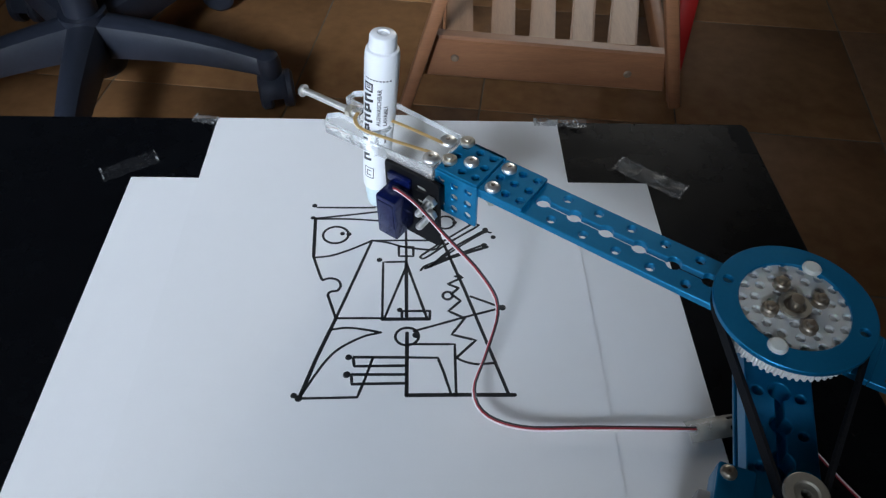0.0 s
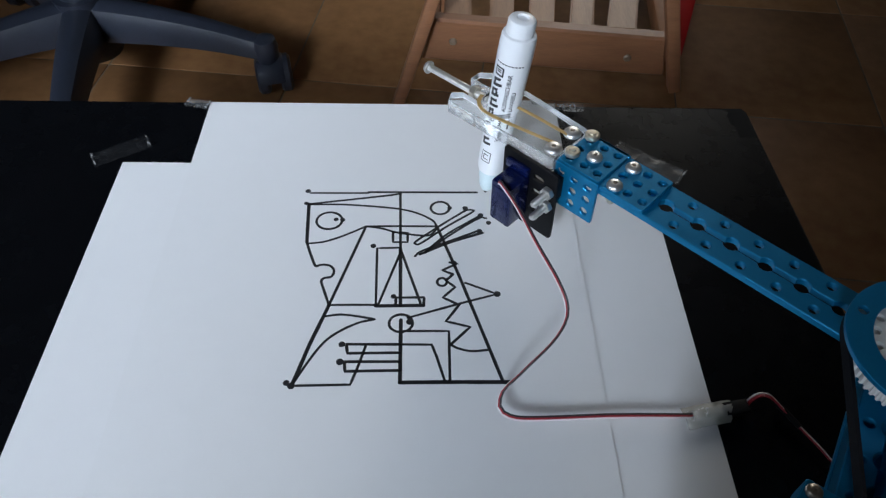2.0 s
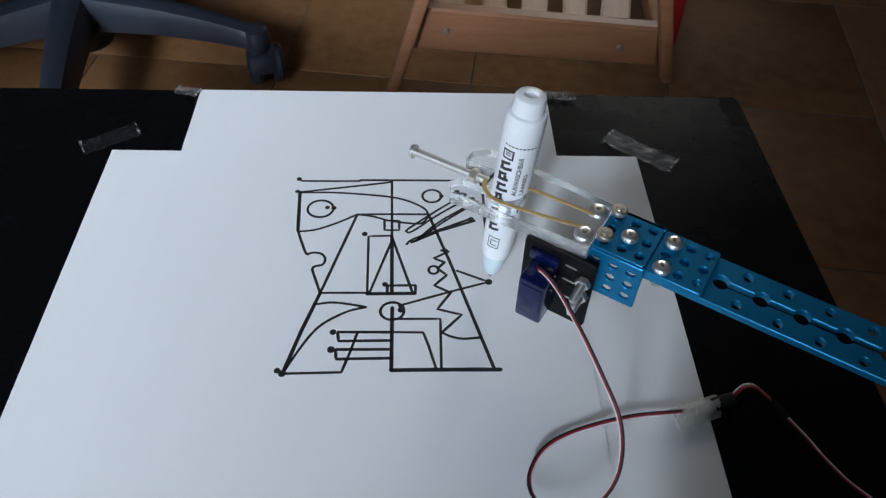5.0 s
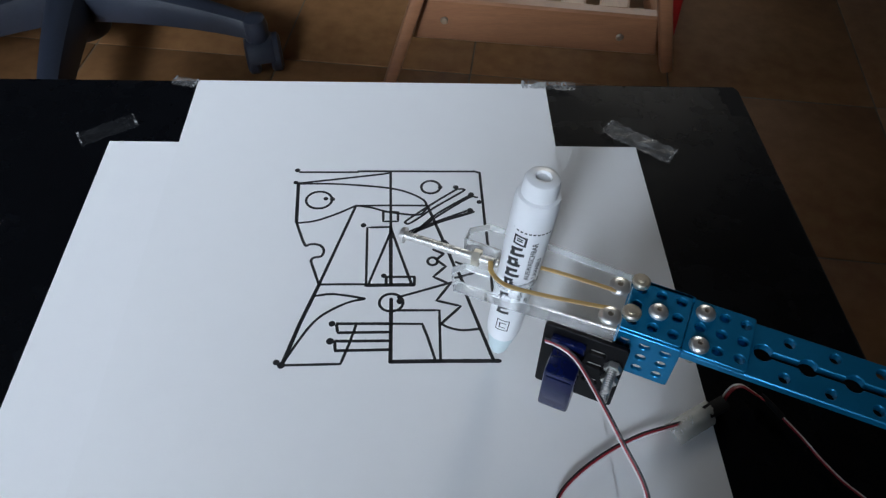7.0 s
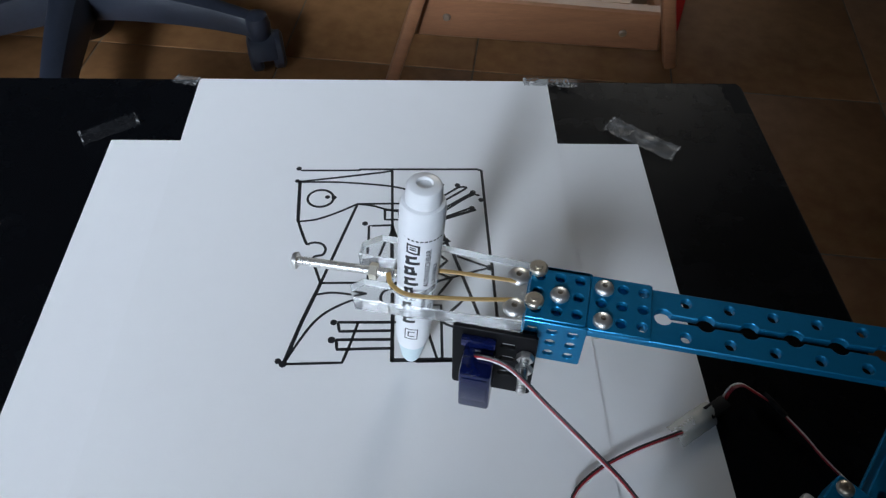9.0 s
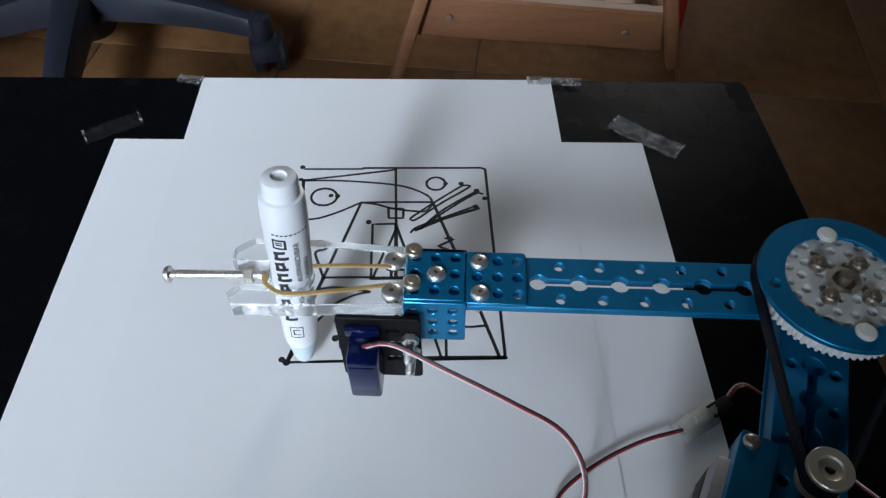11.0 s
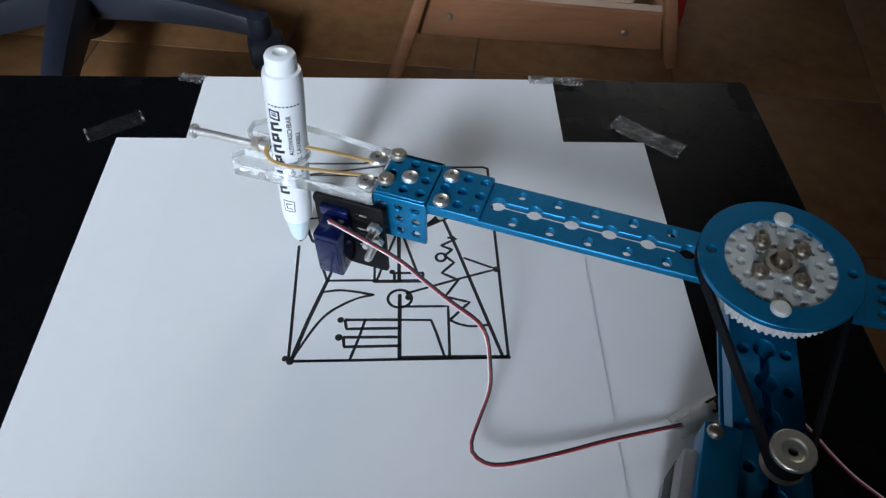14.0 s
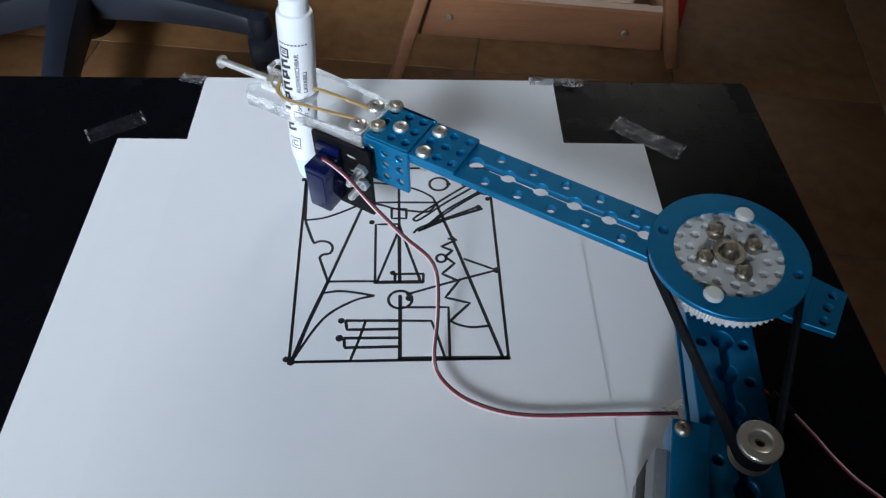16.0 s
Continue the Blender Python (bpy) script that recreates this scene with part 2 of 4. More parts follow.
def room():
    x0, x1, y0, y1, top = -1.9, 2.3, -1.5, 3.2, 1.95
    tagged(finish("floor", box(x0, y0, FLOOR - 0.12, x1, y1, FLOOR - 0.0018), GROUT, smooth=False),
           "brown glazed tile floor with pale grout joints", "floor", kind="structure")
    tagged(finish("ceiling", box(x0, y0, top, x1, y1, top + 0.12), CEILING, smooth=False), "plain grey ceiling, its colour lowered to cut bounced light", "ceiling", kind="structure")
    for name, b in (("wall_east", box(x1, y0, FLOOR - 0.1, x1 + 0.15, y1, top + 0.1)),):
        tagged(finish(name, b, CEILING, smooth=False), "plain grey plaster wall, its colour lowered to cut bounced light", "wall", kind="structure")

    def window(name, wall, a0, a1, c0, c1, near, far):
        """A wall along local x, its face at y = 0, from near to far, with a window from a0 to a1 and c0 to c1 in it."""
        b = box(near, -0.15, FLOOR - 0.1, a0, 0, top + 0.1)
        b = box(a1, -0.15, FLOOR - 0.1, far, 0, top + 0.1, bm=b)
        b = box(a0, -0.15, FLOOR - 0.1, a1, 0, c0, bm=b)
        b = box(a0, -0.15, c1, a1, 0, top + 0.1, bm=b)
        w = finish(wall, b, WALL, smooth=False)
        tagged(w, "painted plaster wall with a window", "wall", kind="structure")
        win = thing(name, "white framed window that lights the table", "window", kind="structure")
        b = box(a0, -0.1, c0, a0 + 0.06, -0.05, c1, 0.004)
        b = box(a1 - 0.06, -0.1, c0, a1, -0.05, c1, 0.004, b)
        b = box(a0 + 0.06, -0.1, c0, a1 - 0.06, -0.05, c0 + 0.06, 0.004, b)
        b = box(a0 + 0.06, -0.1, c1 - 0.06, a1 - 0.06, -0.05, c1, 0.004, b)
        part("window_frame", b, WHITE, win)
        pane = part("pane", box(a0 + 0.061, -0.078, c0 + 0.061, a1 - 0.061, -0.074, c1 - 0.061), GLASS, win)
        pane.visible_shadow = False
        return w, win

    for ob in window("window_1", "wall_south", -1.2, -0.26, -0.12, 1.66, x0, x1 + 0.15):
        ob.matrix_basis = pose(0, y0, 0)
    for ob in window("window_3", "wall_north", -1.55, -0.45, 0.55, 1.75, -x1 - 0.15, -x0):
        ob.matrix_basis = pose(0, y1, 0, 0, 0, 180)
    for ob in window("window_2", "wall_west", 0.22, 1.12, 0.24, 1.24, -y1, -y0 + 0.15):
        ob.matrix_basis = pose(x0, 0, 0, 0, 0, -90)


def table():
    t = thing("low_table", "low table with a black laminate top, worn at its edge", "table")
    # the right edge runs slightly outwards towards the front
    outline = [(-0.62, -0.52), (0.262, -0.52), (0.2190, 0.0525), (0.2165, 0.0562), (-0.62, 0.0562)]
    part("tabletop", plate(outline, [], -0.028, -0.0016, 0.0015), TABLE_CORE, t)
    # the glossy film has broken away at the far corner
    film = [(-0.619, -0.519), (0.261, -0.519), (0.2185, 0.0277), (0.2086, 0.0277), (0.2084, 0.0330), (0.2079, 0.0385), (0.2062, 0.0392), (0.2057, 0.0426),
            (0.2063, 0.0450), (0.2052, 0.0468), (0.2066, 0.0500), (0.2062, 0.0532), (0.1500, 0.0540), (0.1493, 0.0515), (0.1485, 0.0541), (-0.619, 0.0552)]
    part("film", plate(film, [], -0.0016, -0.0012), TABLE, t, "black glossy film, broken at the corner")
    for x, y in ((-0.58, -0.48), (0.19, -0.48), (-0.58, 0.015), (0.17, 0.015)):
        part("leg", box(x - 0.02, y - 0.02, FLOOR, x + 0.02, y + 0.02, -0.028, 0.003), BLACK, t)


def sheets():
    """Two sheets of A4: one lies across, the drawing sheet lies upright on top of it."""
    under = thing("paper_sheet", "blank white paper sheet lying across under another", "paper")
    part("sheet", plate([(-0.1452, -0.21), (0.1580, -0.21), (0.1485, 0.0004), (-0.1485, 0.0004)], [], -0.0012, -0.0010), PAPER_UNDER, under)
    over = thing("drawing_sheet", "white paper sheet with a black line drawing of an abstract face", "paper", at=pose(0, 0, -0.0003))
    part("sheet", plate([(-0.1045, -0.2435), (0.1135, -0.2435), (0.1012, 0.0538), (-0.1098, 0.0541)], [], -0.00035, 0.0), PAPER, over)
    return over


def ribbon(pts, width, z=0.00012, wobble=0.12):
    """A drawn line: a low flat bead with round ends."""
    b = bmesh.new()
    n = len(pts)
    d0, d1 = (pts[0] - pts[1]).normalized(), (pts[-1] - pts[-2]).normalized()
    rows = []
    for i, p in enumerate(pts):
        d = (pts[min(i + 1, n - 1)] - pts[max(i - 1, 0)]).normalized()
        side = Vector((-d.y, d.x, 0))
        w = width / 2 * (1 + wobble * noise.noise(p * 180))
        rows.append([b.verts.new(p + side * w * k + Vector((0, 0, h))) for k, h in ((-1, 0), (-0.7, z), (0.7, z), (1, 0))])
    for lo, hi in zip(rows, rows[1:]):
        for i in range(3):
            b.faces.new((lo[i], lo[i + 1], hi[i + 1], hi[i]))
    for p, d in ((pts[0], d0), (pts[-1], d1)):
        merge(b, turned([(width * 0.5, 0), (width * 0.36, z), (0, z)], 10, m=Matrix.Translation(p)))
    return b


def drawing(sheet):
    def ink(kind, width, pts):
        ps = [Vector((x / 1000, y / 1000, 0)) for x, y in pts]
        if kind == "c":
            ps = smooth_path(ps, 6)
        else:
            ps = [a.lerp(b, k / 6) for a, b in zip(ps, ps[1:]) for k in range(6)] + [ps[-1]]
        part("ink_line", ribbon(ps, width / 920), INK, sheet)

    def ring(x, y, rx, ry):
        ps = [Vector(((x + rx * math.cos(a)) / 1000, (y + ry * math.sin(a)) / 1000, 0)) for a in (2 * math.pi * k / 28 for k in range(29))]
        part("ink_circle", ribbon(ps, 0.0014), INK, sheet)

    def dot(x, y, r):
        part("ink_dot", turned([(r / 1000, 0), (r * 0.0008, 0.00016), (0, 0.00018)], 14, m=Matrix.Translation((x / 1000, y / 1000, 0))), INK, sheet)

    ink("l", 1.2, [(-37.2, -23.0), (-20.0, -22.8), (-5.5, -22.5)])
    ink("l", 1.2, [(-37.7, -31.5), (-17.3, -28.1), (7.5, -23.8), (11.9, -22.7)])
    ink("c", 1.2, [(-37.0, -31.7), (-16.9, -31.5), (4.0, -33.1), (15.1, -34.8), (23.5, -37.8), (30.5, -42.4), (32.6, -46.9)])
    ink("l", 1.7, [(-37.0, -31.3), (-34.3, -58.7)])
    ink("c", 1.3, [(-34.3, -58.7), (-31.3, -66.4), (-27.9, -73.9), (-25.7, -73.5), (-23.1, -73.2), (-19.8, -74.3), (-18.0, -77.4), (-19.0, -80.8), (-22.4, -81.8), (-23.6, -83.5), (-23.0, -85.7), (-20.6, -91.7), (-18.0, -98.3)])
    ink("c", 1.2, [(-34.2, -59.5), (-26.0, -58.2), (-19.1, -55.4), (-12.1, -51.6), (-4.7, -47.0)])
    ink("l", 1.4, [(-4.7, -47.0), (-18.0, -98.3)])
    ink("l", 1.8, [(-18.0, -98.3), (-24.2, -120.5), (-29.2, -142.2)])
    ink("l", 1.2, [(-4.7, -47.0), (13.0, -46.5), (32.6, -46.3)])
    ink("c", 1.2, [(-4.7, -47.0), (3.7, -48.3), (12.0, -51.0), (24.1, -52.8), (29.4, -52.3), (32.7, -47.8)])
    ink("l", 1.5, [(32.6, -46.3), (44.4, -78.5), (64.5, -137.9)])
    ink("c", 1.2, [(48.1, -34.2), (37.3, -43.2), (22.9, -56.1), (22.0, -58.6), (25.0, -57.9), (37.3, -46.8), (50.8, -36.1), (51.5, -34.2), (48.1, -34.2)])
    ink("c", 1.2, [(55.6, -38.2), (50.8, -41.6), (37.5, -52.2), (26.6, -64.6)])
    ink("c", 1.2, [(58.6, -40.0), (54.2, -40.5), (38.8, -53.0), (27.2, -64.6)])
    ink("l", 1.6, [(56.5, -50.3), (38.9, -57.5), (24.6, -65.5)])
    ink("c", 1.2, [(54.6, -48.9), (38.9, -56.6), (25.2, -63.4), (22.1, -66.9)])
    ink("l", 1.2, [(9.8, -50.9), (17.5, -51.1), (17.8, -57.5), (10.3, -57.6), (9.8, -50.9)])
    ink("l", 1.3, [(12.0, -22.7), (14.4, -62.2)])
    ink("l", 1.7, [(14.4, -62.2), (16.5, -97.9)])
    ink("l", 1.7, [(17.2, -106.1), (18.8, -139.8)])
    ink("l", 1.2, [(14.3, -61.3), (2.4, -61.9), (4.6, -97.6)])
    ink("l", 1.2, [(14.7, -63.9), (5.7, -97.6)])
    ink("l", 1.3, [(14.7, -63.1), (26.2, -96.5)])
    ink("l", 1.9, [(4.7, -98.2), (27.5, -97.5)])
    ink("l", 1.3, [(14.2, -97.4), (14.0, -93.1), (27.8, -92.7), (27.7, -97.2)])
    ink("l", 1.2, [(-18.1, -98.1), (-7.4, -97.8), (4.7, -97.6)])
    ink("c", 1.2, [(-19.2, -104.8), (-11.7, -103.6), (-3.1, -104.5), (4.6, -106.0)])
    ink("c", 1.2, [(4.6, -106.0), (-3.9, -108.7), (-14.1, -115.4), (-20.2, -123.2), (-26.6, -136.3), (-29.0, -142.0)])
    ink("l", 1.2, [(20.4, -104.9), (44.6, -96.2), (63.2, -90.0), (47.7, -83.4)])
    ink("l", 1.3, [(39.8, -70.6), (43.8, -71.1), (36.1, -75.7), (41.6, -78.2), (38.1, -82.1), (42.7, -86.2), (36.8, -92.6), (44.8, -96.8), (38.6, -106.5), (50.1, -109.5), (41.0, -119.5)])
    ink("c", 1.2, [(41.0, -119.5), (44.8, -121.5), (50.7, -122.8), (58.4, -122.0)])
    ink("l", 1.2, [(18.8, -112.4), (40.1, -112.0), (41.1, -139.2)])
    ink("l", 1.4, [(17.8, -119.8), (-7.3, -120.2), (-6.2, -125.1), (18.3, -124.3)])
    ink("l", 1.4, [(18.3, -129.0), (-7.1, -129.6), (-6.4, -134.6), (18.8, -133.6)])
    ink("l", 1.2, [(-29.2, -142.4), (-16.7, -141.9), (-3.3, -141.3), (-0.5, -131.2), (2.0, -120.2)])
    ink("l", 1.2, [(17.8, -119.8), (32.3, -119.7), (34.9, -126.5), (38.8, -138.8)])
    ink("l", 1.9, [(18.8, -139.8), (41.5, -139.1), (67.3, -138.6)])
    ring(-24.5, -43.3, 6.8, 6.0)
    ring(34.0, -33.0, 5.0, 4.6)
    ring(17.3, -108.0, 5.6, 5.0)
    ring(36.2, -83.1, 2.4, 2.4)
    for x, y, r in [(-38.8, -21.6, 1.5), (-38.5, -30.9, 1.3), (-31.9, -141.0, 1.5), (-29.5, -142.4, 1.8), (-17.5, -42.6, 1.4), (-21.0, -42.3, 1.3), (39.1, -32.9, 1.3), (47.4, -32.9, 1.5), (55.6, -38.0, 1.6), (54.9, -49.2, 1.6), (0.3, -60.4, 1.5), (12.8, -92.4, 1.4), (21.5, -107.1, 1.8), (-9.3, -120.3, 1.6), (-9.2, -129.7, 1.8), (41.7, -70.6, 1.4), (63.2, -90.0, 1.8), (59.8, -43.3, 1.4)]:
        dot(x, y, r)


# ---- how the arm moves ----
PIVOT, UPPER, REACH = (0.1142, -0.2928), 0.1684, 0.2080


def elbow(x, y):
    """The elbow's place and the two arms' bearings, in degrees, that put the pen's tip at (x, y)."""
    dx, dy = x - PIVOT[0], y - PIVOT[1]
    far = math.hypot(dx, dy)
    a = math.atan2(dy, dx) - math.acos((far ** 2 + UPPER ** 2 - REACH ** 2) / (2 * far * UPPER))
    ex, ey = PIVOT[0] + UPPER * math.cos(a), PIVOT[1] + UPPER * math.sin(a)
    b = math.atan2(y - ey, x - ex)
    return ex, ey, math.degrees(a), math.degrees(b) % 360


TIP = [
    (0, -0.0055, -0.0218),
    (0.5, 0.0094, -0.0216),
    (1, 0.0243, -0.0214),
    (1.5, 0.0411, -0.0212),
    (2, 0.0580, -0.0209),
    (2.08, 0.0603, -0.0209),
    (2.5, 0.0609, -0.0312),
    (3, 0.0615, -0.0413),
    (3.5, 0.0621, -0.0514),
    (4, 0.0628, -0.0635),
    (4.5, 0.0635, -0.0751),
    (5.0, 0.0642, -0.0867),
    (5.5, 0.0648, -0.0983),
    (6.0, 0.0655, -0.1100),
    (6.5, 0.0662, -0.1216),
    (7, 0.0670, -0.1352),
    (7.2, 0.0672, -0.1388),
    (7.5, 0.0604, -0.1391),
    (8, 0.0487, -0.1395),
    (8.5, 0.0382, -0.1399),
    (9, 0.0271, -0.1403),
    (9.5, 0.0152, -0.1407),
    (10.0, 0.0034, -0.1412),
    (10.5, -0.0085, -0.1416),
    (11.0, -0.0203, -0.1420),
    (11.42, -0.0303, -0.1424),
    (11.5, -0.0303, -0.1429),
    (12, -0.0312, -0.1275),
    (12.5, -0.0321, -0.1136),
    (13, -0.0330, -0.0994),
    (13.5, -0.0338, -0.0865),
    (14, -0.0346, -0.0743),
    (14.5, -0.0353, -0.0624),
    (15, -0.0359, -0.0522),
    (15.5, -0.0366, -0.0416),
    (16, -0.0373, -0.0311),
]


def tip_at(t):
    for (t0, x0, y0), (t1, x1, y1) in zip(TIP, TIP[1:]):
        if t <= t1:
            k = (t - t0) / (t1 - t0)
            return x0 + k * (x1 - x0), y0 + k * (y1 - y0)
    return TIP[-1][1:]


# how far play in the joints carries the arm off the drawn line, in millimetres
SLACK = ((0, 0.5, -1.1), (2.0, 0.3, -0.3), (4.0, 0.1, 0.4), (6.5, -1.0, 0.2), (7.0, -1.1, 0.4), (7.5, -0.2, 0.1), (8.0, 0.1, -1.0), (8.5, 0.0, -0.3), (9.0, 0.0, 0.0),
         (11.5, -1.0, 0.0), (12.0, -0.5, 0.0), (13.0, -0.3, 0.0), (13.5, 0.35, 0.2), (14.0, 0.7, 0.0), (15.0, 0.6, 0.0), (16.0, 1.1, -0.1))


def between(rows, t):
    """The values of rows at t, on straight lines from row to row."""
    for a, b in zip(rows, rows[1:]):
        if t <= b[0]:
            k = (t - a[0]) / (b[0] - a[0])
            return [p + k * (q - p) for p, q in zip(a[1:], b[1:])]
    return list(rows[-1][1:])


def carried_tip(t):
    x, y = tip_at(t)
    dx, dy = between(SLACK, t)
    return x + dx / 1000, y + dy / 1000


def forearm_pose(t):
    ex, ey, a, b = elbow(*carried_tip(t))
    return pose(ex, ey, 0, 0, 0, b - 1.8)


def upper_pose(t):
    return pose(PIVOT[0], PIVOT[1], 0, 0, 0, elbow(*carried_tip(t))[2])


# how far the pen's top leans away from the arm's upright, in millimetres
LEAN = ((0, 0.5, 1.4), (1.0, 1.8, 0.5), (2.0, 1.5, 0.0), (3.0, 0.4, 1.0), (4.0, 0.1, 1.6), (6.5, 0.3, 0.1), (7.5, 0.4, -0.6), (9.0, 0.2, -0.8), (11.5, -1.4, 1.0), (13.0, -2.8, 2.8), (13.5, -2.5, 2.2), (16.0, -2.3, 2.9))


def pen_pose(t):
    dx, dy = between(LEAN, t)
    x, y = carried_tip(t)
    foot = Matrix.Translation((x, y, 0))
    return foot @ pose(0, 0, 0, -math.degrees(dy / 108), math.degrees(dx / 108), 0) @ foot.inverted() @ forearm_pose(t)


def mm(*v):
    return Vector(v) / 1000


# ---- the forearm ----
def pan_screw(parent, u, v, z, r=3.7, mats=None, name="screw", label="", tilt=None):
    """A domed screw head, its socket coloured dark for the shade inside, in millimetres."""
    prof = [(0, 0), (r, 0), (r, 0.45), (r * 0.94, 1.05), (r * 0.8, 1.65), (r * 0.6, 2.05), (r * 0.34, 2.25), (r * 0.26, 2.2), (r * 0.20, 1.7), (0, 1.6)]
    b = turned([(a / 1000, h / 1000) for a, h in prof], 18, mat_of=lambda k: 1 if k >= 7 else 0)
    m = Matrix.Translation(mm(u, v, z))
    return part(name, b, [mats or STEEL, BRONZED_AND_SHADE], parent, label, at=m @ tilt if tilt else m)


def slot_outline(u0, u1, n, r, neck):
    """The beam's middle slot: round holes joined by narrow necks."""
    us = [u0 + (u1 - u0) * i / (n - 1) for i in range(n)]
    a = math.asin(neck / r)
    pts = []
    for i, u in enumerate(us):
        lo, hi = (math.pi if i == 0 else math.pi - a), (0 if i == n - 1 else a)
        pts += [(u + r * math.cos(lo + (hi - lo) * k / 6), r * math.sin(lo + (hi - lo) * k / 6)) for k in range(7)]
    pts += [(x, -y) for x, y in reversed(pts[1:-1])]
    return [(x / 1000, y / 1000) for x, y in pts]


def beam_mesh(u0, u1, z0, z1, holes, slot, half=12.0):
    out = rect(u0 / 1000, -half / 1000, u1 / 1000, half / 1000, 0.001, 2)
    hs = [circle(u / 1000, v / 1000, 0.0020, 12) for u in holes for v in (-7.7, 7.7)]
    return plate(out, hs + ([slot] if slot else []), z0 / 1000, z1 / 1000, 0.0004)


def holed_plate(u0, v0, u1, v1, z0, z1, us, vs, r=1.95, skip=()):
    hs = [circle(u / 1000, v / 1000, r / 1000, 12) for i, u in enumerate(us) for j, v in enumerate(vs) if (i, j) not in skip]
    return plate(rect(u0 / 1000, v0 / 1000, u1 / 1000, v1 / 1000, 0.0012, 3), hs, z0 / 1000, z1 / 1000, 0.0003)


def forearm():
    arm = thing("robot_forearm", "blue aluminium robot arm with toothed wheel, pen clamp and servo", "robot arm")
    part("beam", beam_mesh(-34, 160, 52.6, 56, [23.5 + 15.75 * k for k in range(7)], slot_outline(32, 110.6, 6, 3.4, 1.4)), BLUE, arm)
    # the beam's far end, beyond the wheel
    end = plate([(-0.0455, -0.0105), (-0.034, -0.0118), (-0.034, 0.0118), (-0.0455, 0.0105)],
                [circle(-0.0405, v, 0.0020, 12) for v in (-0.0070, 0.0, 0.0070)], 0.0525, 0.0558, 0.0003)
    part("end_plate", end, BLUE, arm)
    # splice plate over the beam and the square bracket with its hanging flange
    part("splice_plate", holed_plate(115.3, -12.2, 138.4, 12.4, 56.05, 58.2, (118.5, 126.2, 134), (-7.7, 0, 7.7)), BLUE, arm)
    br = part("bracket", holed_plate(138.7, -12.4, 162, 12.2, 56.05, 59.2, (142.5, 150, 157.8), (-7.7, 0, 7.7)), BLUE, arm)
    fl = plate(rect(0.1380, -0.0252, 0.162, 0, 0.001, 3),
               [circle(u / 1000, -w / 1000, 0.0020, 12) for u in (142.8, 150.5, 158) for w in (5, 12.5, 20)], -0.0009, 0.0009, 0.0003)
    part("flange", fl, BLUE, br, at=pose(0, 0.0126, 0.0588, 90))
    fl2 = plate(rect(0.1380, -0.0252, 0.162, 0, 0.001, 3),
                [circle(u / 1000, -w / 1000, 0.0020, 12) for u in (142.8, 150.5, 158) for w in (5, 12.5, 20)], -0.0009, 0.0009, 0.0003)
    part("flange", fl2, BLUE, br, at=pose(0, -0.0114, 0.0592, 90))
    for u, v, z in ((132.9, 8.0, 58.2), (133.3, -6.8, 58.2), (149.6, 0.4, 59.2)):
        pan_screw(arm, u, v, z)
    for u, v in ((158.7, 5.2), (158.9, -10.1)):
        nut = turned([(0, 0), (3.6e-3, 0), (3.6e-3, 1.6e-3), (2.9e-3, 2.2e-3), (1.6e-3, 2.2e-3), (1.5e-3, 3.2e-3), (0, 3.3e-3)], 12)
        part("nut", nut, ZINC, arm, "yellowed zinc lock nut", at=Matrix.Translation(mm(u, v, 59.2)))
    for u, v in ((165.5, 10.8), (165.8, -3.6)):
        pan_screw(arm, u, v, 61.2, 4.3)
    # lower screw ends under the beam
    for u, v in ((133.5, 7.5), (133.6, -7.6)):
        part("screw_end", turned([(0, 0.0475), (0.0017, 0.0475), (0.0017, 0.0500), (0.0028, 0.0500), (0.0028, 0.0525), (0, 0.0525)], 12), DULL, arm,
             at=Matrix.Translation(mm(u, v, 0)))

    # the acrylic pen clamp
    clamp_outline = [(0.161, -0.0112), (0.200, -0.0135), (0.222, -0.0135), (0.2285, -0.0085), (0.2285, -0.0022), (0.2135, -0.0022),
                     (0.2135, 0.0088), (0.2235, 0.0088), (0.2275, 0.013), (0.2245, 0.0185), (0.200, 0.0178), (0.161, 0.0158)]
    holes = [circle(0.2052, 0.0030, 0.0087, 28)]
    b = plate(clamp_outline, holes, 0.0537, 0.0612, 0.0004)
    b.normal_update()
    for f in b.faces:
        f.material_index = 1 if abs(f.normal.z) < 0.9 else 0
    clamp = part("pen_clamp", b, [ACRYLIC, ACRYLIC_EDGE], arm, "thick clear acrylic pen clamp")
    clamp.visible_shadow = False
    # the long clamping screw and its nut
    b = tube([mm(212, 2.9, 59.0), mm(252, 4.1, 58.8)], 0.0017, 12)
    for k in range(38):
        b = merge(b, turned([(0.00155, -0.0003), (0.00195, 0), (0.00155, 0.0003)], 10),
                  Matrix.Translation(mm(213 + k, 2.93 + 0.03 * k, 59.0)) @ pose(0, 0, 0, 0, 90, 1.7))
    screw = part("clamp_screw", b, STEEL, arm, "long steel machine screw")
    part("head", turned([(0, 0), (0.0034, 0), (0.0034, 0.0007), (0.003, 0.0017), (0.0016, 0.0024), (0, 0.0025)], 18), STEEL, screw,
         at=Matrix.Translation(mm(251.5, 4.1, 58.8)) @ pose(0, 0, 0, 0, 90, 1.7))
    part("nut", turned([(0.0017, 0), (0.0034, 0), (0.0034, 0.003), (0.0017, 0.003)], 6), DULL, screw,
         at=Matrix.Translation(mm(219.5, 3.1, 58.9)) @ pose(0, 0, 0, 0, 90, 1.7))
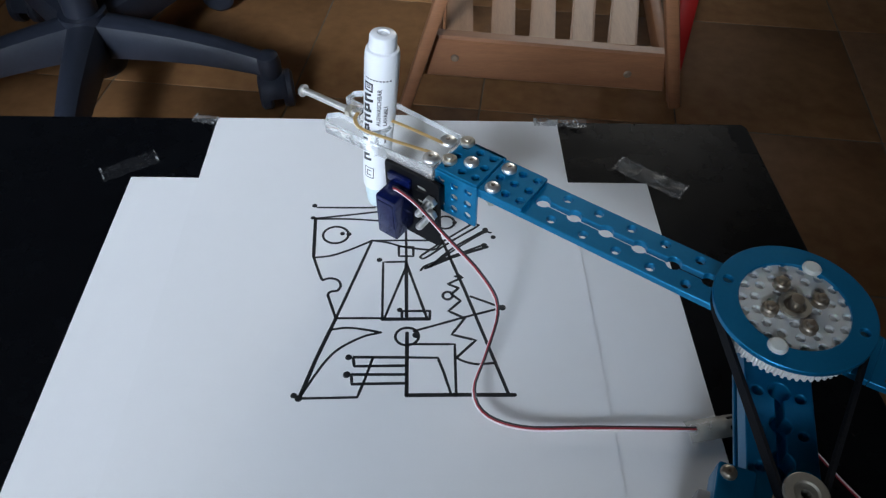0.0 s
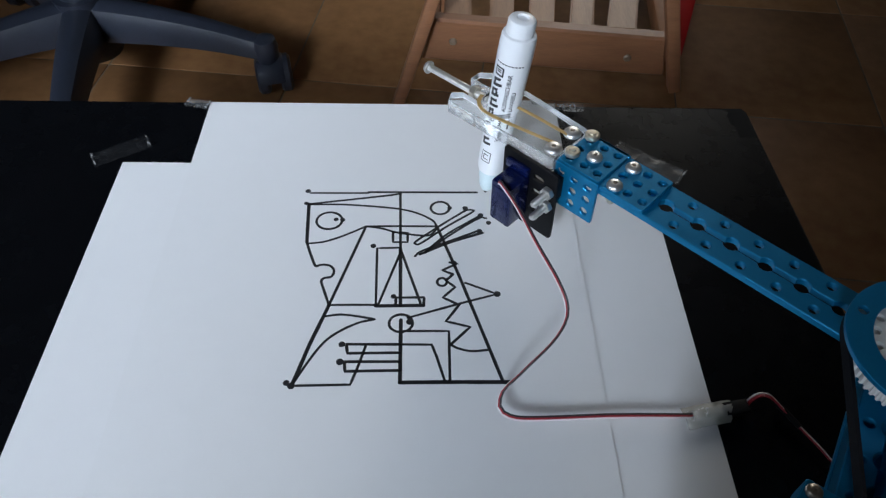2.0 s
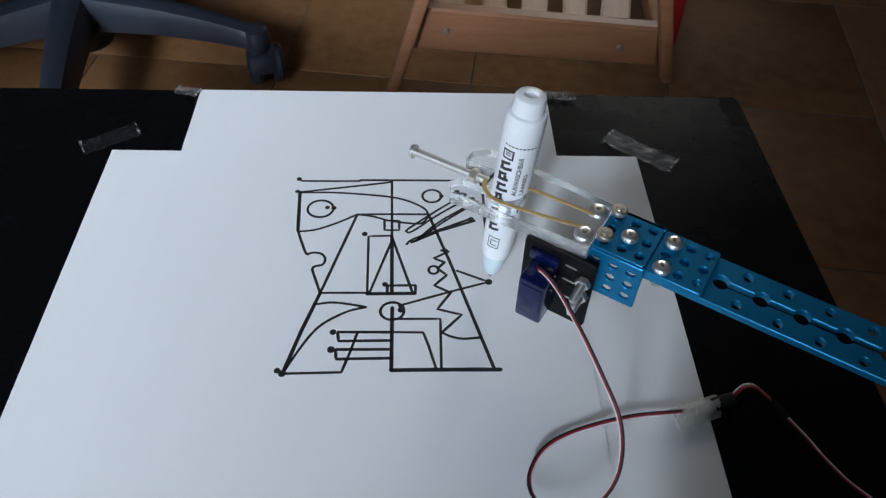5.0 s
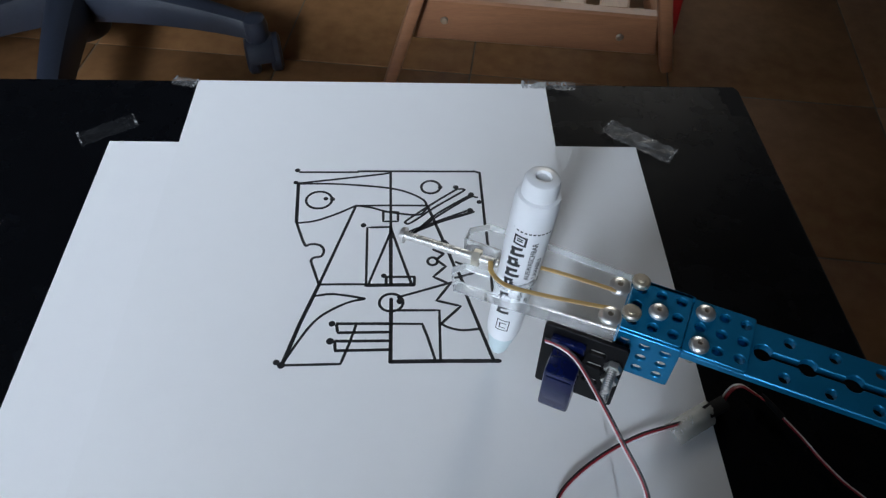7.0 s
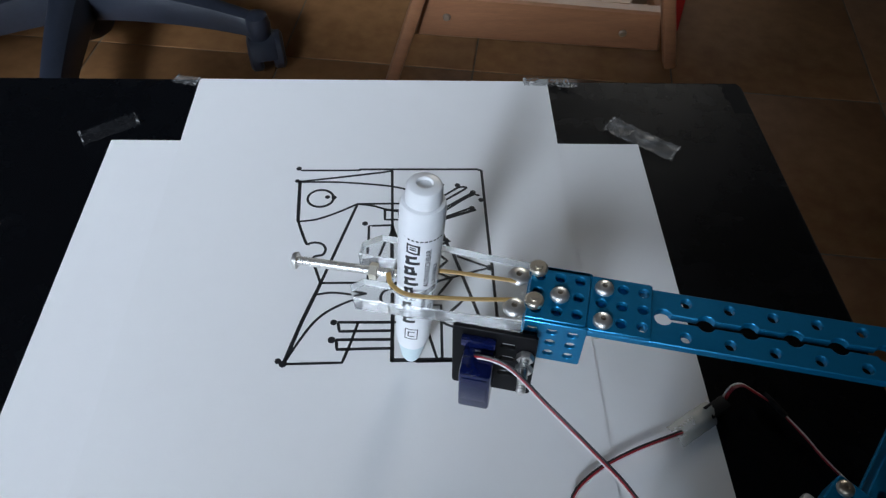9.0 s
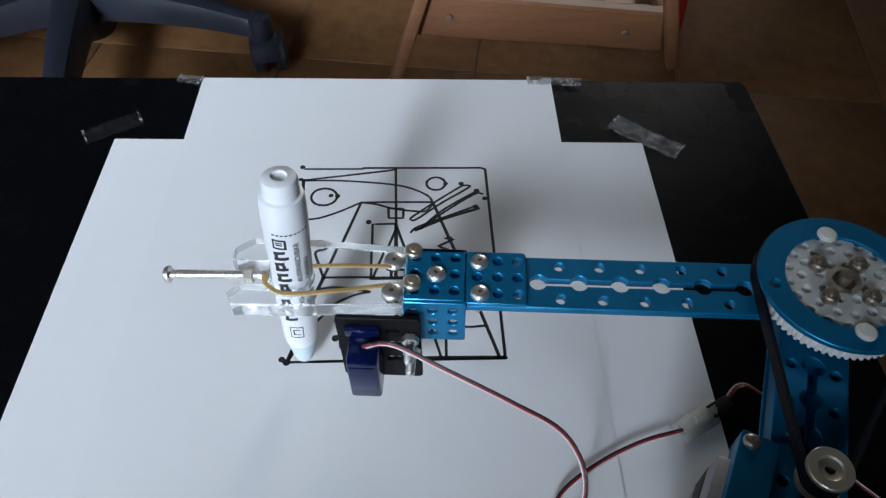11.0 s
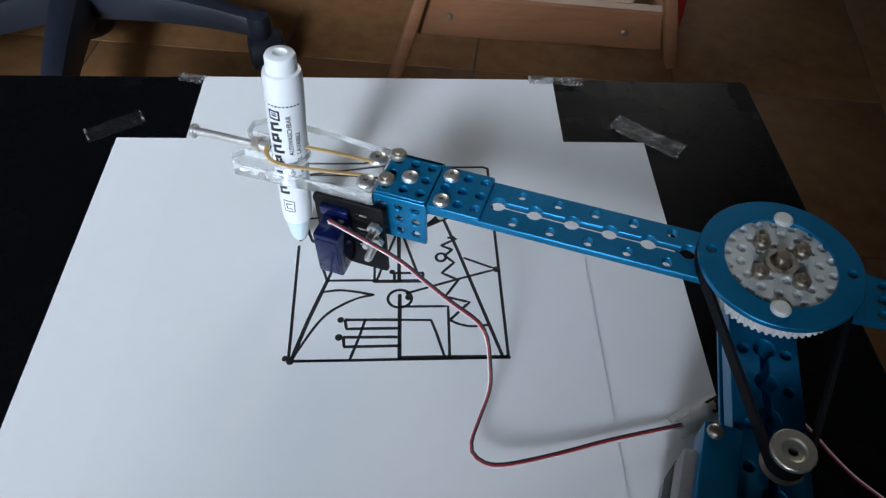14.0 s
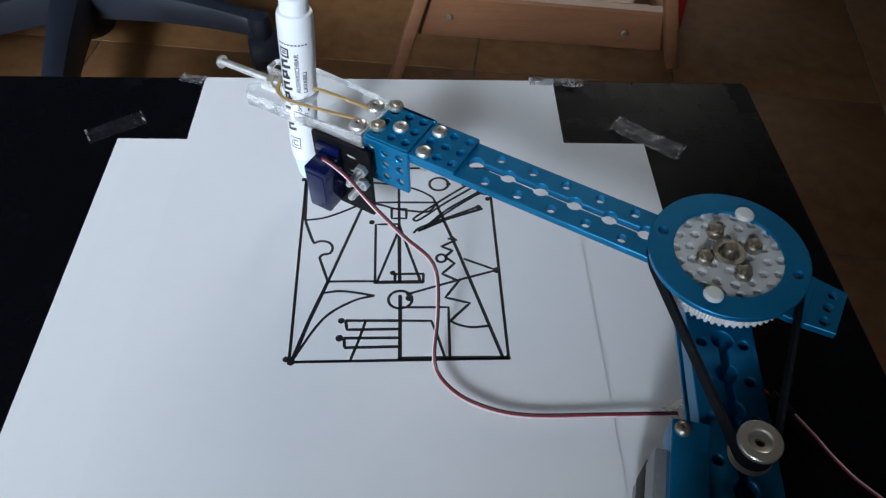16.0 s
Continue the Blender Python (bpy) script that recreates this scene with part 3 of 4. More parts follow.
    # rubber bands from the screws round the pen
    for run in (((166.2, 8.0, 62.4), (186, 11.6, 62.4), (204, 13.4, 62.0), (212, 10.0, 61.8), (214.6, 5.0, 61.8)), ((166.2, -0.5, 62.4), (182, -0.2, 62.4), (190, 0.1, 62.4), (198, 0.6, 62.2), (199, 1.0, 62.0))):
        pts = smooth_path([mm(*p) for p in run], 6)
        part("rubber_band", tube(pts, 0.0010, 8, flat=0.5), BAND, arm, "stretched amber rubber band")
    # the small servo on its black plate
    slots = [rect((u - 3) / 1000, (w - 1.6) / 1000, (u + 3) / 1000, (w + 1.6) / 1000, 0.0012, 3) for u in (165.5,) for w in (-8, -17, -28)]
    mount = part("servo_mount", plate(rect(0.1548, -0.042, 0.1868, 0, 0.0015, 3), slots, -0.001, 0.001, 0.0003), BLACK, arm,
                 "black plastic mounting plate", at=pose(0, 0.0186, 0.0562, 90))
    part("spacer", box(0.1555, 0.0135, 0.040, 0.162, 0.0176, 0.052, 0.0005), BLACK, arm)
    case = part("servo", box(0.1697, 0.0198, 0.0222, 0.1817, 0.0340, 0.0478, 0.0012), SERVO, arm, "dark blue translucent micro servo")
    part("ear", box(0.1700, 0.0198, 0.0480, 0.1830, 0.0225, 0.0525, 0.0004), SERVO, case)
    part("cover", box(0.1711, 0.0341, 0.0290, 0.1804, 0.0344, 0.0450, 0.0001), SERVO, case)
    pan_screw(arm, 176.8, 20.0, 50.2, 2.2, STEEL, tilt=pose(0, 0, 0, -90))
    for u, w in ((158.6, 45.0), (158.4, 36.5)):
        b = turned([(0, 0), (0.0019, 0)] + [(0.0019 - 0.0003 * (k % 2), 0.0005 * k) for k in range(1, 24)] + [(0.0012, 0.0122), (0, 0.0122)], 14)
        merge(b, turned([(0, 0.0004), (0.0032, 0.0004), (0.0034, 0.0008), (0.0034, 0.0026), (0.0032, 0.0030), (0, 0.0030)], 6))
        part("mount_bolt", b, STEEL, arm, "steel bolt with nut", at=Matrix.Translation(mm(u, 19.6, w)) @ pose(0, 0, 0, -90))

    # the wheel at the elbow
    wheel = part("toothed_wheel", toothed(0.0276, 0.0266, 66, 0.0561, 0.0634), WHITE, arm, "white toothed plastic belt wheel", at=Matrix.Translation(mm(0, 2.4, 0)))
    hub = []
    for k, (n, r) in enumerate(((1, 0), (8, 8.2), (14, 14.5), (18, 19.3))):
        hub += [circle(r * math.cos(2 * math.pi * i / n + k * 0.35) / 1000, r * math.sin(2 * math.pi * i / n + k * 0.35) / 1000, 0.0017 if r else 0.0042, 10) for i in range(n)]
    part("hub", plate(circle(0, 0, 0.0226, 48), hub, 0.0634, 0.0652, 0.0003), HUB, wheel, "translucent white perforated hub")
    part("ring", plate(circle(0, 0, 0.0303, 72), [circle(0, 0, 0.0207, 56)] + [circle(0.0255 * math.cos(a), 0.0255 * math.sin(a), 0.0019, 12) for a in (0.09, 3.23)],
                       0.0640, 0.0664, 0.0003), BLUE, wheel, "blue anodised ring")
    for u, v in ((0.4, -21.2), (-0.9, 22.6)):
        cap = turned([(0, 0), (3.7e-3, 0), (3.7e-3, 0.6e-3), (2.8e-3, 1.5e-3), (0, 1.9e-3)], 18)
        part("rivet", cap, NYLON, wheel, "round white plastic rivet", at=Matrix.Translation(mm(u, v - 0.2, 66.4)))
    for u, v in ((7.6, -7.0), (-7.2, -7.2), (7.2, 7.6), (-7.6, 7.6)):
        bolt = turned([(0, 0), (3.2e-3, 0), (3.2e-3, 2.4e-3), (2.6e-3, 3.0e-3), (1.5e-3, 3.0e-3), (1.5e-3, 4.6e-3), (0, 4.8e-3)], 12)
        part("lock_nut", bolt, BRONZED_AND_SHADE, wheel, at=Matrix.Translation(mm(u, v, 65.2)))
    part("shaft", turned([(0, 0.056), (0.004, 0.056), (0.004, 0.0655), (0.0026, 0.0655), (0.0024, 0.0700), (0, 0.0702)], 20), BRONZED_AND_SHADE, wheel, "browned steel elbow shaft")
    part("collar", turned([(0.0042, 0), (0.0062, 0), (0.0062, 0.0012), (0.0042, 0.0012)], 24), DULL, wheel, at=Matrix.Translation(mm(0, 0, 65.3)))
    return arm


def toothed(r1, r0, n, z0, z1):
    out = []
    for i in range(n):
        for k, r in ((0.0, r0), (0.18, r1), (0.5, r1), (0.68, r0)):
            a = 2 * math.pi * (i + k) / n
            out.append((r * math.cos(a), r * math.sin(a)))
    return plate(out, [circle(0, 0, 0.0041, 20)], z0, z1)


# ---- the pen ----
def lettering(text, size, parent, frame_of, label):
    """Raised print wrapped on the barrel: frame_of takes (along, across)."""
    curve = bpy.data.curves.new("print", "FONT")
    curve.body, curve.size, curve.align_x, curve.offset = text, size, "LEFT", 0.00007
    tmp = new("print", curve)
    mesh = bpy.data.meshes.new_from_object(tmp.evaluated_get(bpy.context.evaluated_depsgraph_get()))
    bpy.data.objects.remove(tmp)
    b = bmesh.new()
    b.from_mesh(mesh)
    bpy.data.meshes.remove(mesh)
    bmesh.ops.subdivide_edges(b, edges=[e for e in b.edges if e.calc_length() > 0.0008], cuts=1)
    for v in b.verts:
        v.co = frame_of(v.co.x, v.co.y)
    mesh = bpy.data.meshes.new("print")
    b.to_mesh(mesh)
    b.free()
    mesh.materials.append(INK)
    ob = new("print", mesh)
    ob.parent = parent
    return tagged(ob, label)


def marker():
    pen = thing("marker_pen", "white felt-tip marker pen without its cap, printed in black", "pen")
    foot, top = mm(207.9, 6.5, 0.4), mm(201.0, -2.4, 108.6)
    axis = (top - foot).normalized()
    side = Vector((1, 0, 0)) - axis * axis.x
    side.normalize()
    turn = Matrix((side, axis.cross(side), axis)).transposed().to_4x4()
    m = Matrix.Translation(foot) @ turn
    R, R_LOW = 0.0083, 0.0073

    def radius(z):
        return R_LOW + (R - R_LOW) * min(1, max(0, (z - 0.027) / 0.060))

    body = [(0.0, 0.0175), (0.0054, 0.0175), (0.0066, 0.0185), (0.0071, 0.022), (R_LOW, 0.027), (R, 0.087), (R, 0.0955), (0.0081, 0.0985), (0.0077, 0.0998), (0.0065, 0.1003),
            (0.0064, 0.1060), (0.0059, 0.1071), (0.0050, 0.1076), (0.0029, 0.1078), (0.0025, 0.1068), (0.0, 0.1062)]
    barrel = part("barrel", turned(body, 40), BARREL, pen, at=m)
    part("collar", turned([(0, 0.0035), (0.0028, 0.0035), (0.0040, 0.006), (0.0046, 0.008), (0.0048, 0.0125), (0.0055, 0.0130), (0.0056, 0.0180), (0, 0.0180)], 28),
         COLLAR, pen, "pale blue-grey nib collar", at=m)
    part("nib", turned([(0, 0), (0.0007, 0.0002), (0.0016, 0.0022), (0.0017, 0.004), (0, 0.004)], 14), INK, pen, "black felt nib", at=m)

    def wrap(angle, start):
        def place(along, across):
            a = radians(angle) - across / R
            r = radius(start + along) + 0.00007
            return Vector((r * math.cos(a), r * math.sin(a), start + along))
        return place

    lettering("AUSWASCHBAR", 0.0029, barrel, wrap(131, 0.0615), "fine black print along the barrel")
    lettering("LAVABILI", 0.0029, barrel, wrap(155, 0.0615), "fine black print along the barrel")
    lettering("WASHABLE", 0.0029, barrel, wrap(131, 0.0425), "fine black print along the barrel")

    def patch(a0, a1, z0, z1, slant=0.0):
        b = bmesh.new()
        n = 6
        rows = [[b.verts.new(wrap(a0 + 7 + (a1 - a0) * i / n, 0)(z + slant * i / n, 0)) for z in (z0, z1)] for i in range(n + 1)]
        for lo, hi in zip(rows, rows[1:]):
            b.faces.new((lo[0], lo[1], hi[1], hi[0]))
        return part("printed_mark", b, INK, barrel)

    # print too small to read, as bars
    for k in range(9):
        patch(60 + 11 * k, 67 + 11 * k, 0.0868, 0.0875)
    lettering("UT", 0.0029, barrel, wrap(155, 0.0425), "fine black print along the barrel")
    lettering("AVEL", 0.0029, barrel, wrap(155, 0.0535), "fine black print along the barrel")
    patch(146, 153, 0.0470, 0.0525)
    # the bold maker's mark, as plain shapes along the barrel
    for z0, z1, a0, a1 in ((0.0800, 0.0850, 58, 63), (0.0800, 0.0809, 63, 94), (0.0841, 0.0850, 63, 94), (0.0809, 0.0841, 88, 94), (0.0819, 0.0826, 67, 84), (0.0830, 0.0836, 67, 84)):
        patch(a0, a1, z0, z1)
    for k in range(7):
        z, first, last = 0.0375 + 0.0060 * k, 56 - 1.2 * (k % 3), 96 - 5 * (k % 2)
        patch(first, last, z, z + 0.0016, 0.0012)
        patch(first, last - 8, z + 0.0030, z + 0.0045, 0.0012)
        patch(first + 2, first + 13, z + 0.0014, z + 0.0034)
        if k % 2:
            patch(last - 16, last - 6, z + 0.0020, z + 0.0040)
    # the small square mark near the nib
    for z0, z1, a0, a1 in ((0.0270, 0.0275, 66, 108), (0.0335, 0.0340, 66, 108), (0.0275, 0.0335, 66, 69), (0.0275, 0.0335, 105, 108),
                           (0.0288, 0.0293, 76, 98), (0.0317, 0.0322, 76, 98), (0.0293, 0.0317, 76, 80)):
        patch(a0, a1, z0, z1)
    return pen


# ---- the upper arm ----
def upper_arm():
    arm = thing("robot_upper_arm", "blue anodised aluminium robot arm with belt drive and motor", "robot arm")
    tilt = Matrix.Translation(mm(168, 1.5, 40)) @ pose(0, 0, 0, 0, 3.0, 6.0) @ Matrix.Translation(mm(-168, 0, -40))
    holes = [24.5 + 16 * k for k in range(10)]
    hs = beam_mesh(-14, 184, 36, 46, holes, slot_outline(34, 138, 8, 4.0, 1.5), 12.4)
    part("beam", hs, BLUE, arm, at=tilt)
    # added under the slotted beam so that its slot looks dark
    part("lower_beam", plate(rect(-0.014, -0.0115, 0.176, 0.0115, 0.001, 2), [], 0.0265, 0.0290, 0.0004), BLUE, arm, at=tilt)
    part("inner_wire", tube(smooth_path([mm(70, -3, 32), mm(98, 0.5, 33.0), mm(112, 1.5, 34.0), mm(135, 0, 32)], 6), 0.0007, 8), RED, arm, "red wire inside the arm")
    part("bearing_post", turned([(0, 0.030), (0.0075, 0.030), (0.0075, 0.0478), (0.004, 0.0479), (0, 0.0479)], 28), STEEL, arm, at=Matrix.Translation(mm(168.5, 0, 0)))
    # the motor bracket and the motor that hangs from it
    part("motor_bracket", plate(rect(0.040, 0.0040, 0.1000, 0.0168, 0.0012, 3), [circle(0.0585, 0.0133, 0.0022, 12)], 0.0500, 0.0522, 0.0004), BLUE, arm)
    part("bracket_side", box(0.040, 0.0146, 0.038, 0.1000, 0.0167, 0.0500, 0.0004), BLUE, arm)
    pan_screw(arm, 96.3, 13.2, 52.2, 2.9, BRONZED_AND_SHADE, label="browned steel screw")
    motor = part("motor", box(0.046, 0.0062, 0.008, 0.0915, 0.0212, 0.0455, 0.0016), MOTOR, arm, "grey cased drive motor")
    part("motor_band", box(0.0457, 0.0060, 0.016, 0.0918, 0.0214, 0.034, 0.0012), BLACK, motor)
    # drive pulley with belt
    pul = part("pulley", turned([(0, 0), (0.0070, 0), (0.0073, 0.0010), (0.0052, 0.0014), (0.0052, 0.0100), (0.0072, 0.0103), (0.0072, 0.0116), (0.0068, 0.0120),
                                 (0.0042, 0.0120), (0.0037, 0.0112), (0.0028, 0.0109), (0.0017, 0.0109), (0.0017, 0.006), (0, 0.006)], 40), DULL, arm,
               "dull aluminium belt pulley", at=Matrix.Translation(mm(90.7, -8.0, 53.6)))
    part("axle", turned([(0, 0.040), (0.0016, 0.040), (0.0016, 0.0600), (0, 0.0600)], 16), BLACK, arm, at=Matrix.Translation(mm(90.7, -8.0, 0)))
    z, c0, c1, r0, r1 = 0.0597, mm(90.7, -8.0, 0), mm(168.5, 0, 0), 0.0054, 0.0285
    d = (c1 - c0).normalized()
    nrm = Vector((-d.y, d.x, 0))
    lean = math.asin((r1 - r0) / (c1 - c0).length)
    loop = []
    base = math.atan2(d.y, d.x)
    for k in range(29):
        a = base + math.pi / 2 + lean + (math.pi - 2 * lean) * k / 28
        loop.append(c0 + r0 * Vector((math.cos(a), math.sin(a), 0)))
    for k in range(41):
        a = base - math.pi / 2 - lean + (math.pi + 2 * lean) * k / 40
        loop.append(c1 + r1 * Vector((math.cos(a), math.sin(a), 0)))
    b = bmesh.new()
    rows = []
    for i, p in enumerate(loop):
        q = (loop[(i + 1) % len(loop)] - loop[i - 1]).normalized()
        o = Vector((q.y, -q.x, 0))
        rows.append([b.verts.new(p + o * k + Vector((0, 0, h))) for k, h in ((0, z - 0.003), (0.0013, z - 0.003), (0.0013, z + 0.003), (0, z + 0.003))])
    for i in range(len(rows)):
        lo, hi = rows[i], rows[(i + 1) % len(rows)]
        for k in range(4):
            b.faces.new((lo[k], lo[(k + 1) % 4], hi[(k + 1) % 4], hi[k]))
    part("belt", b, BELT, arm, "black toothed rubber belt")
    return arm


def robot_base():
    base = thing("robot_pedestal", "blue aluminium pedestal that carries the robot arm", "pedestal", at=pose(PIVOT[0], PIVOT[1], 0))
    part("pedestal", turned([(0, -0.0006), (0.030, -0.0006), (0.030, 0.004), (0.018, 0.006), (0.018, 0.034), (0, 0.034)], 40), BLUE, base)
    part("bearing", turned([(0, 0.034), (0.010, 0.034), (0.010, 0.043), (0, 0.043)], 28), STEEL, base)
    # unseen block on a post, added to throw shade on the upper arm
    part("shade_block", box(-0.021, -0.021, 0.0560, 0.021, 0.021, 0.1000, 0.003), BLACK, base, "unseen black block added to shade the upper arm")
    part("shade_block_post", turned([(0, 0.043), (0.005, 0.043), (0.005, 0.056), (0, 0.056)], 20), STEEL, base)
    return base


# ---- the servo's cable ----
CABLE = {
    0.0: [(20.9, -67.4, 49.0), (35.6, -85.6, 46.0), (50.9, -101.7, 40.0), (58.7, -114.2, 32.0), (53.7, -131.2, 22.0), (48.5, -143.6, 12.0), (54.0, -152.4, 6.0), (70.9, -157.1, 4.0), (100.1, -156.0, 3.0), (144.1, -155.6, 3.0)],
    1.5: [(61.6, -72.6, 49.0), (70.0, -92.0, 46.0), (79.6, -106.1, 40.0), (85.9, -116.8, 32.0), (80.1, -127.7, 22.0), (67.0, -137.5, 12.0), (59.3, -144.0, 6.0), (64.5, -155.1, 4.0), (76.5, -157.7, 3.0), (110.4, -156.1, 3.0), (144.5, -156.1, 3.0)],
    2.5: [(79.5, -87.4, 49.0), (87.0, -107.2, 46.0), (93.5, -123.4, 40.0), (93.0, -135.0, 32.0), (77.3, -148.2, 22.0), (64.2, -158.3, 12.0), (66.2, -160.3, 6.0), (83.2, -158.2, 4.0), (112.4, -155.7, 3.0), (144.4, -154.3, 3.0)],
    3.5: [(81.5, -94.1, 49.0), (89.8, -114.9, 46.0), (97.2, -132.1, 40.0), (104.9, -145.9, 32.0), (105.6, -158.4, 22.0), (96.4, -168.6, 12.0), (80.6, -172.2, 6.0), (69.8, -168.9, 4.0), (81.9, -157.9, 3.0), (111.1, -154.7, 3.0), (145.8, -154.8, 3.0)],
    4.0: [(80.9, -105.9, 49.0), (90.2, -127.2, 46.0), (98.3, -144.8, 40.0), (104.7, -163.0, 32.0), (101.5, -180.0, 22.0), (90.5, -188.6, 12.0), (76.0, -185.6, 6.0), (73.0, -174.5, 4.0), (86.5, -160.6, 3.0), (114.8, -155.3, 3.0), (145.2, -154.8, 3.0)],
    6.5: [(94.5, -160.3, 49.0), (101.6, -175.1, 46.0), (108.6, -192.0, 40.0), (115.6, -209.3, 32.0), (112.9, -227.4, 22.0), (98.2, -234.2, 12.0), (84.1, -221.1, 6.0), (84.8, -201.5, 4.0), (98.6, -186.1, 3.0), (120.9, -172.9, 3.0), (141.8, -166.6, 3.0)],
    8.0: [(84.0, -173.8, 49.0), (93.1, -187.7, 46.0), (102.6, -199.6, 40.0), (112.9, -213.5, 32.0), (115.6, -228.4, 22.0), (104.7, -236.9, 12.0), (89.9, -226.1, 6.0), (91.0, -207.0, 4.0), (103.5, -193.1, 3.0), (120.7, -182.4, 3.0), (139.7, -174.2, 3.0)],
    9.0: [(66.0, -170.2, 49.0), (79.8, -184.3, 46.0), (95.2, -198.4, 40.0), (108.1, -209.3, 32.0), (118.8, -223.4, 22.0), (107.8, -232.1, 12.0), (93.9, -221.0, 6.0), (92.0, -203.6, 4.0), (101.7, -191.9, 3.0), (118.7, -182.3, 3.0), (140.0, -173.8, 3.0)],
    11.5: [(9.6, -160.0, 48.0), (30.1, -167.3, 46.0), (58.6, -176.4, 40.0), (78.5, -183.0, 32.0), (86.8, -198.3, 22.0), (84.4, -215.6, 12.0), (76.5, -219.9, 6.0), (83.3, -202.3, 4.0), (101.3, -188.1, 3.0), (120.7, -178.4, 3.0), (137.5, -173.7, 3.0)],
    12.5: [(8.7, -138.9, 49.0), (28.9, -149.3, 46.0), (52.9, -162.9, 40.0), (69.2, -170.3, 32.0), (75.8, -184.1, 22.0), (71.5, -200.1, 12.0), (67.3, -209.9, 6.0), (74.2, -204.1, 4.0), (96.3, -190.6, 3.0), (115.3, -182.0, 3.0), (137.2, -173.7, 3.0)],
    13.0: [(18.4, -136.8, 49.0), (31.9, -145.2, 47.0), (45.1, -152.9, 44.0), (58.2, -160.9, 40.0), (64.7, -166.6, 35.0), (67.8, -175.4, 29.0), (68.7, -184.2, 23.0), (64.9, -192.5, 16.0), (58.9, -200.6, 11.0), (61.7, -204.8, 9.0), (76.1, -198.1, 8.0), (99.6, -185.6, 6.0), (121.4, -177.7, 4.0), (136.6, -173.4, 3.0)],
    13.5: [(18.8, -128.0, 49.0), (30.3, -135.3, 47.0), (41.6, -144.2, 44.0), (52.8, -149.8, 40.0), (59.5, -155.7, 35.0), (62.7, -164.8, 29.0), (63.2, -173.9, 23.0), (58.7, -183.7, 16.0), (53.9, -193.1, 11.0), (57.6, -197.8, 9.0), (66.3, -197.7, 8.0), (86.8, -189.4, 6.0), (110.7, -179.4, 4.0), (137.3, -172.1, 3.0)],
    14.0: [(18.6, -122.0, 49.0), (30.4, -131.7, 47.0), (41.8, -140.4, 44.0), (51.9, -146.4, 40.0), (55.8, -151.1, 35.0), (57.0, -160.4, 29.0), (56.9, -167.1, 23.0), (53.0, -175.9, 16.0), (49.5, -185.6, 11.0), (53.5, -190.9, 9.0), (62.3, -192.0, 8.0), (82.8, -186.7, 6.0), (106.4, -179.3, 4.0), (137.0, -171.7, 3.0)],
    14.5: [(18.3, -115.6, 49.0), (27.8, -123.3, 47.0), (39.4, -132.3, 44.0), (47.5, -139.0, 40.0), (50.3, -145.1, 35.0), (50.8, -154.6, 29.0), (49.6, -161.5, 23.0), (45.6, -170.4, 16.0), (44.6, -176.6, 11.0), (48.0, -182.8, 9.0), (58.1, -185.8, 8.0), (69.4, -184.8, 6.0), (97.5, -177.5, 4.0), (136.3, -170.5, 3.0)],
    16.0: [(-7.0, -74.8, 49.0), (6.6, -90.5, 46.0), (20.5, -102.9, 40.0), (33.6, -112.0, 32.0), (35.6, -128.8, 22.0), (34.2, -145.3, 12.0), (37.2, -152.8, 6.0), (49.3, -162.2, 4.0), (70.5, -167.8, 3.0), (103.5, -167.3, 3.0), (136.1, -166.2, 3.0)],
}
LINKS = 64


def cable_at(t):
    """Points along the cable at t: from the servo, through its bends, to the connector."""
    keys = sorted(CABLE)
    t0 = max(k for k in keys if k <= t)
    t1 = min(k for k in keys if k >= t)
    k = 0 if t1 == t0 else (t - t0) / (t1 - t0)
    shapes = []
    for key in (t0, t1):
        mk = forearm_pose(key)
        s = [mk @ mm(176.6, 26.0, 48), mk @ mm(175.8, 26.6, 49.4)] + [mm(*p) for p in CABLE[key]]
        shapes.append(spaced(smooth_path(s, 8), 90))
    return [a.lerp(b, k) for a, b in zip(*shapes)]


def cable():
    run = thing("servo_cable", "flat servo cable of white, red and black wires", "cable")
    b = bmesh.new()
    L = 0.0021
    for k, off in enumerate((-0.00075, 0.0, 0.00075)):
        r = (0.00034, 0.00046, 0.00042)[k]
        t = turned([(0, -L), (r * 0.7, -L), (r, -L * 0.8), (r, L * 0.8), (r * 0.7, L), (0, L)], 8)
        for f in t.faces:
            f.material_index = k
        t.transform(pose(0, 0, 0, 0, 90))
        t.transform(Matrix.Translation((0, off, 0)))
        merge(b, t)
    first = part("cable_link", b, [WHITE_WIRE, RED, BLACK_WIRE], run)
    links = [first]
    for _ in range(LINKS - 1):
        ob = new("cable_link", first.data)
        ob.parent = run
        links.append(ob)
    return links


def cable_rows(times):
    """For each link, its pose at each time."""
    out = [[] for _ in range(LINKS)]
    for t in times:
        pts = spaced(cable_at(t), LINKS + 1)
        for i, (a, b) in enumerate(zip(pts, pts[1:])):
            d = (b - a).normalized()
            flat = Vector((0, 0, 1)).cross(d)
            if flat.length < 1e-4:
                flat = Vector((0, 1, 0))
            flat.normalize()
            # the ribbon hangs on edge near the servo and lies flat by the connector
            k = i / LINKS
            up = d.cross(flat)
            s = (flat * (0.35 + 0.5 * k) + up * (0.8 - 0.6 * k)).normalized()
            n = d.cross(s)
            m = Matrix((d, s, n)).transposed().to_4x4()
            out[i].append((t, Matrix.Translation((a + b) / 2) @ m))
    return out


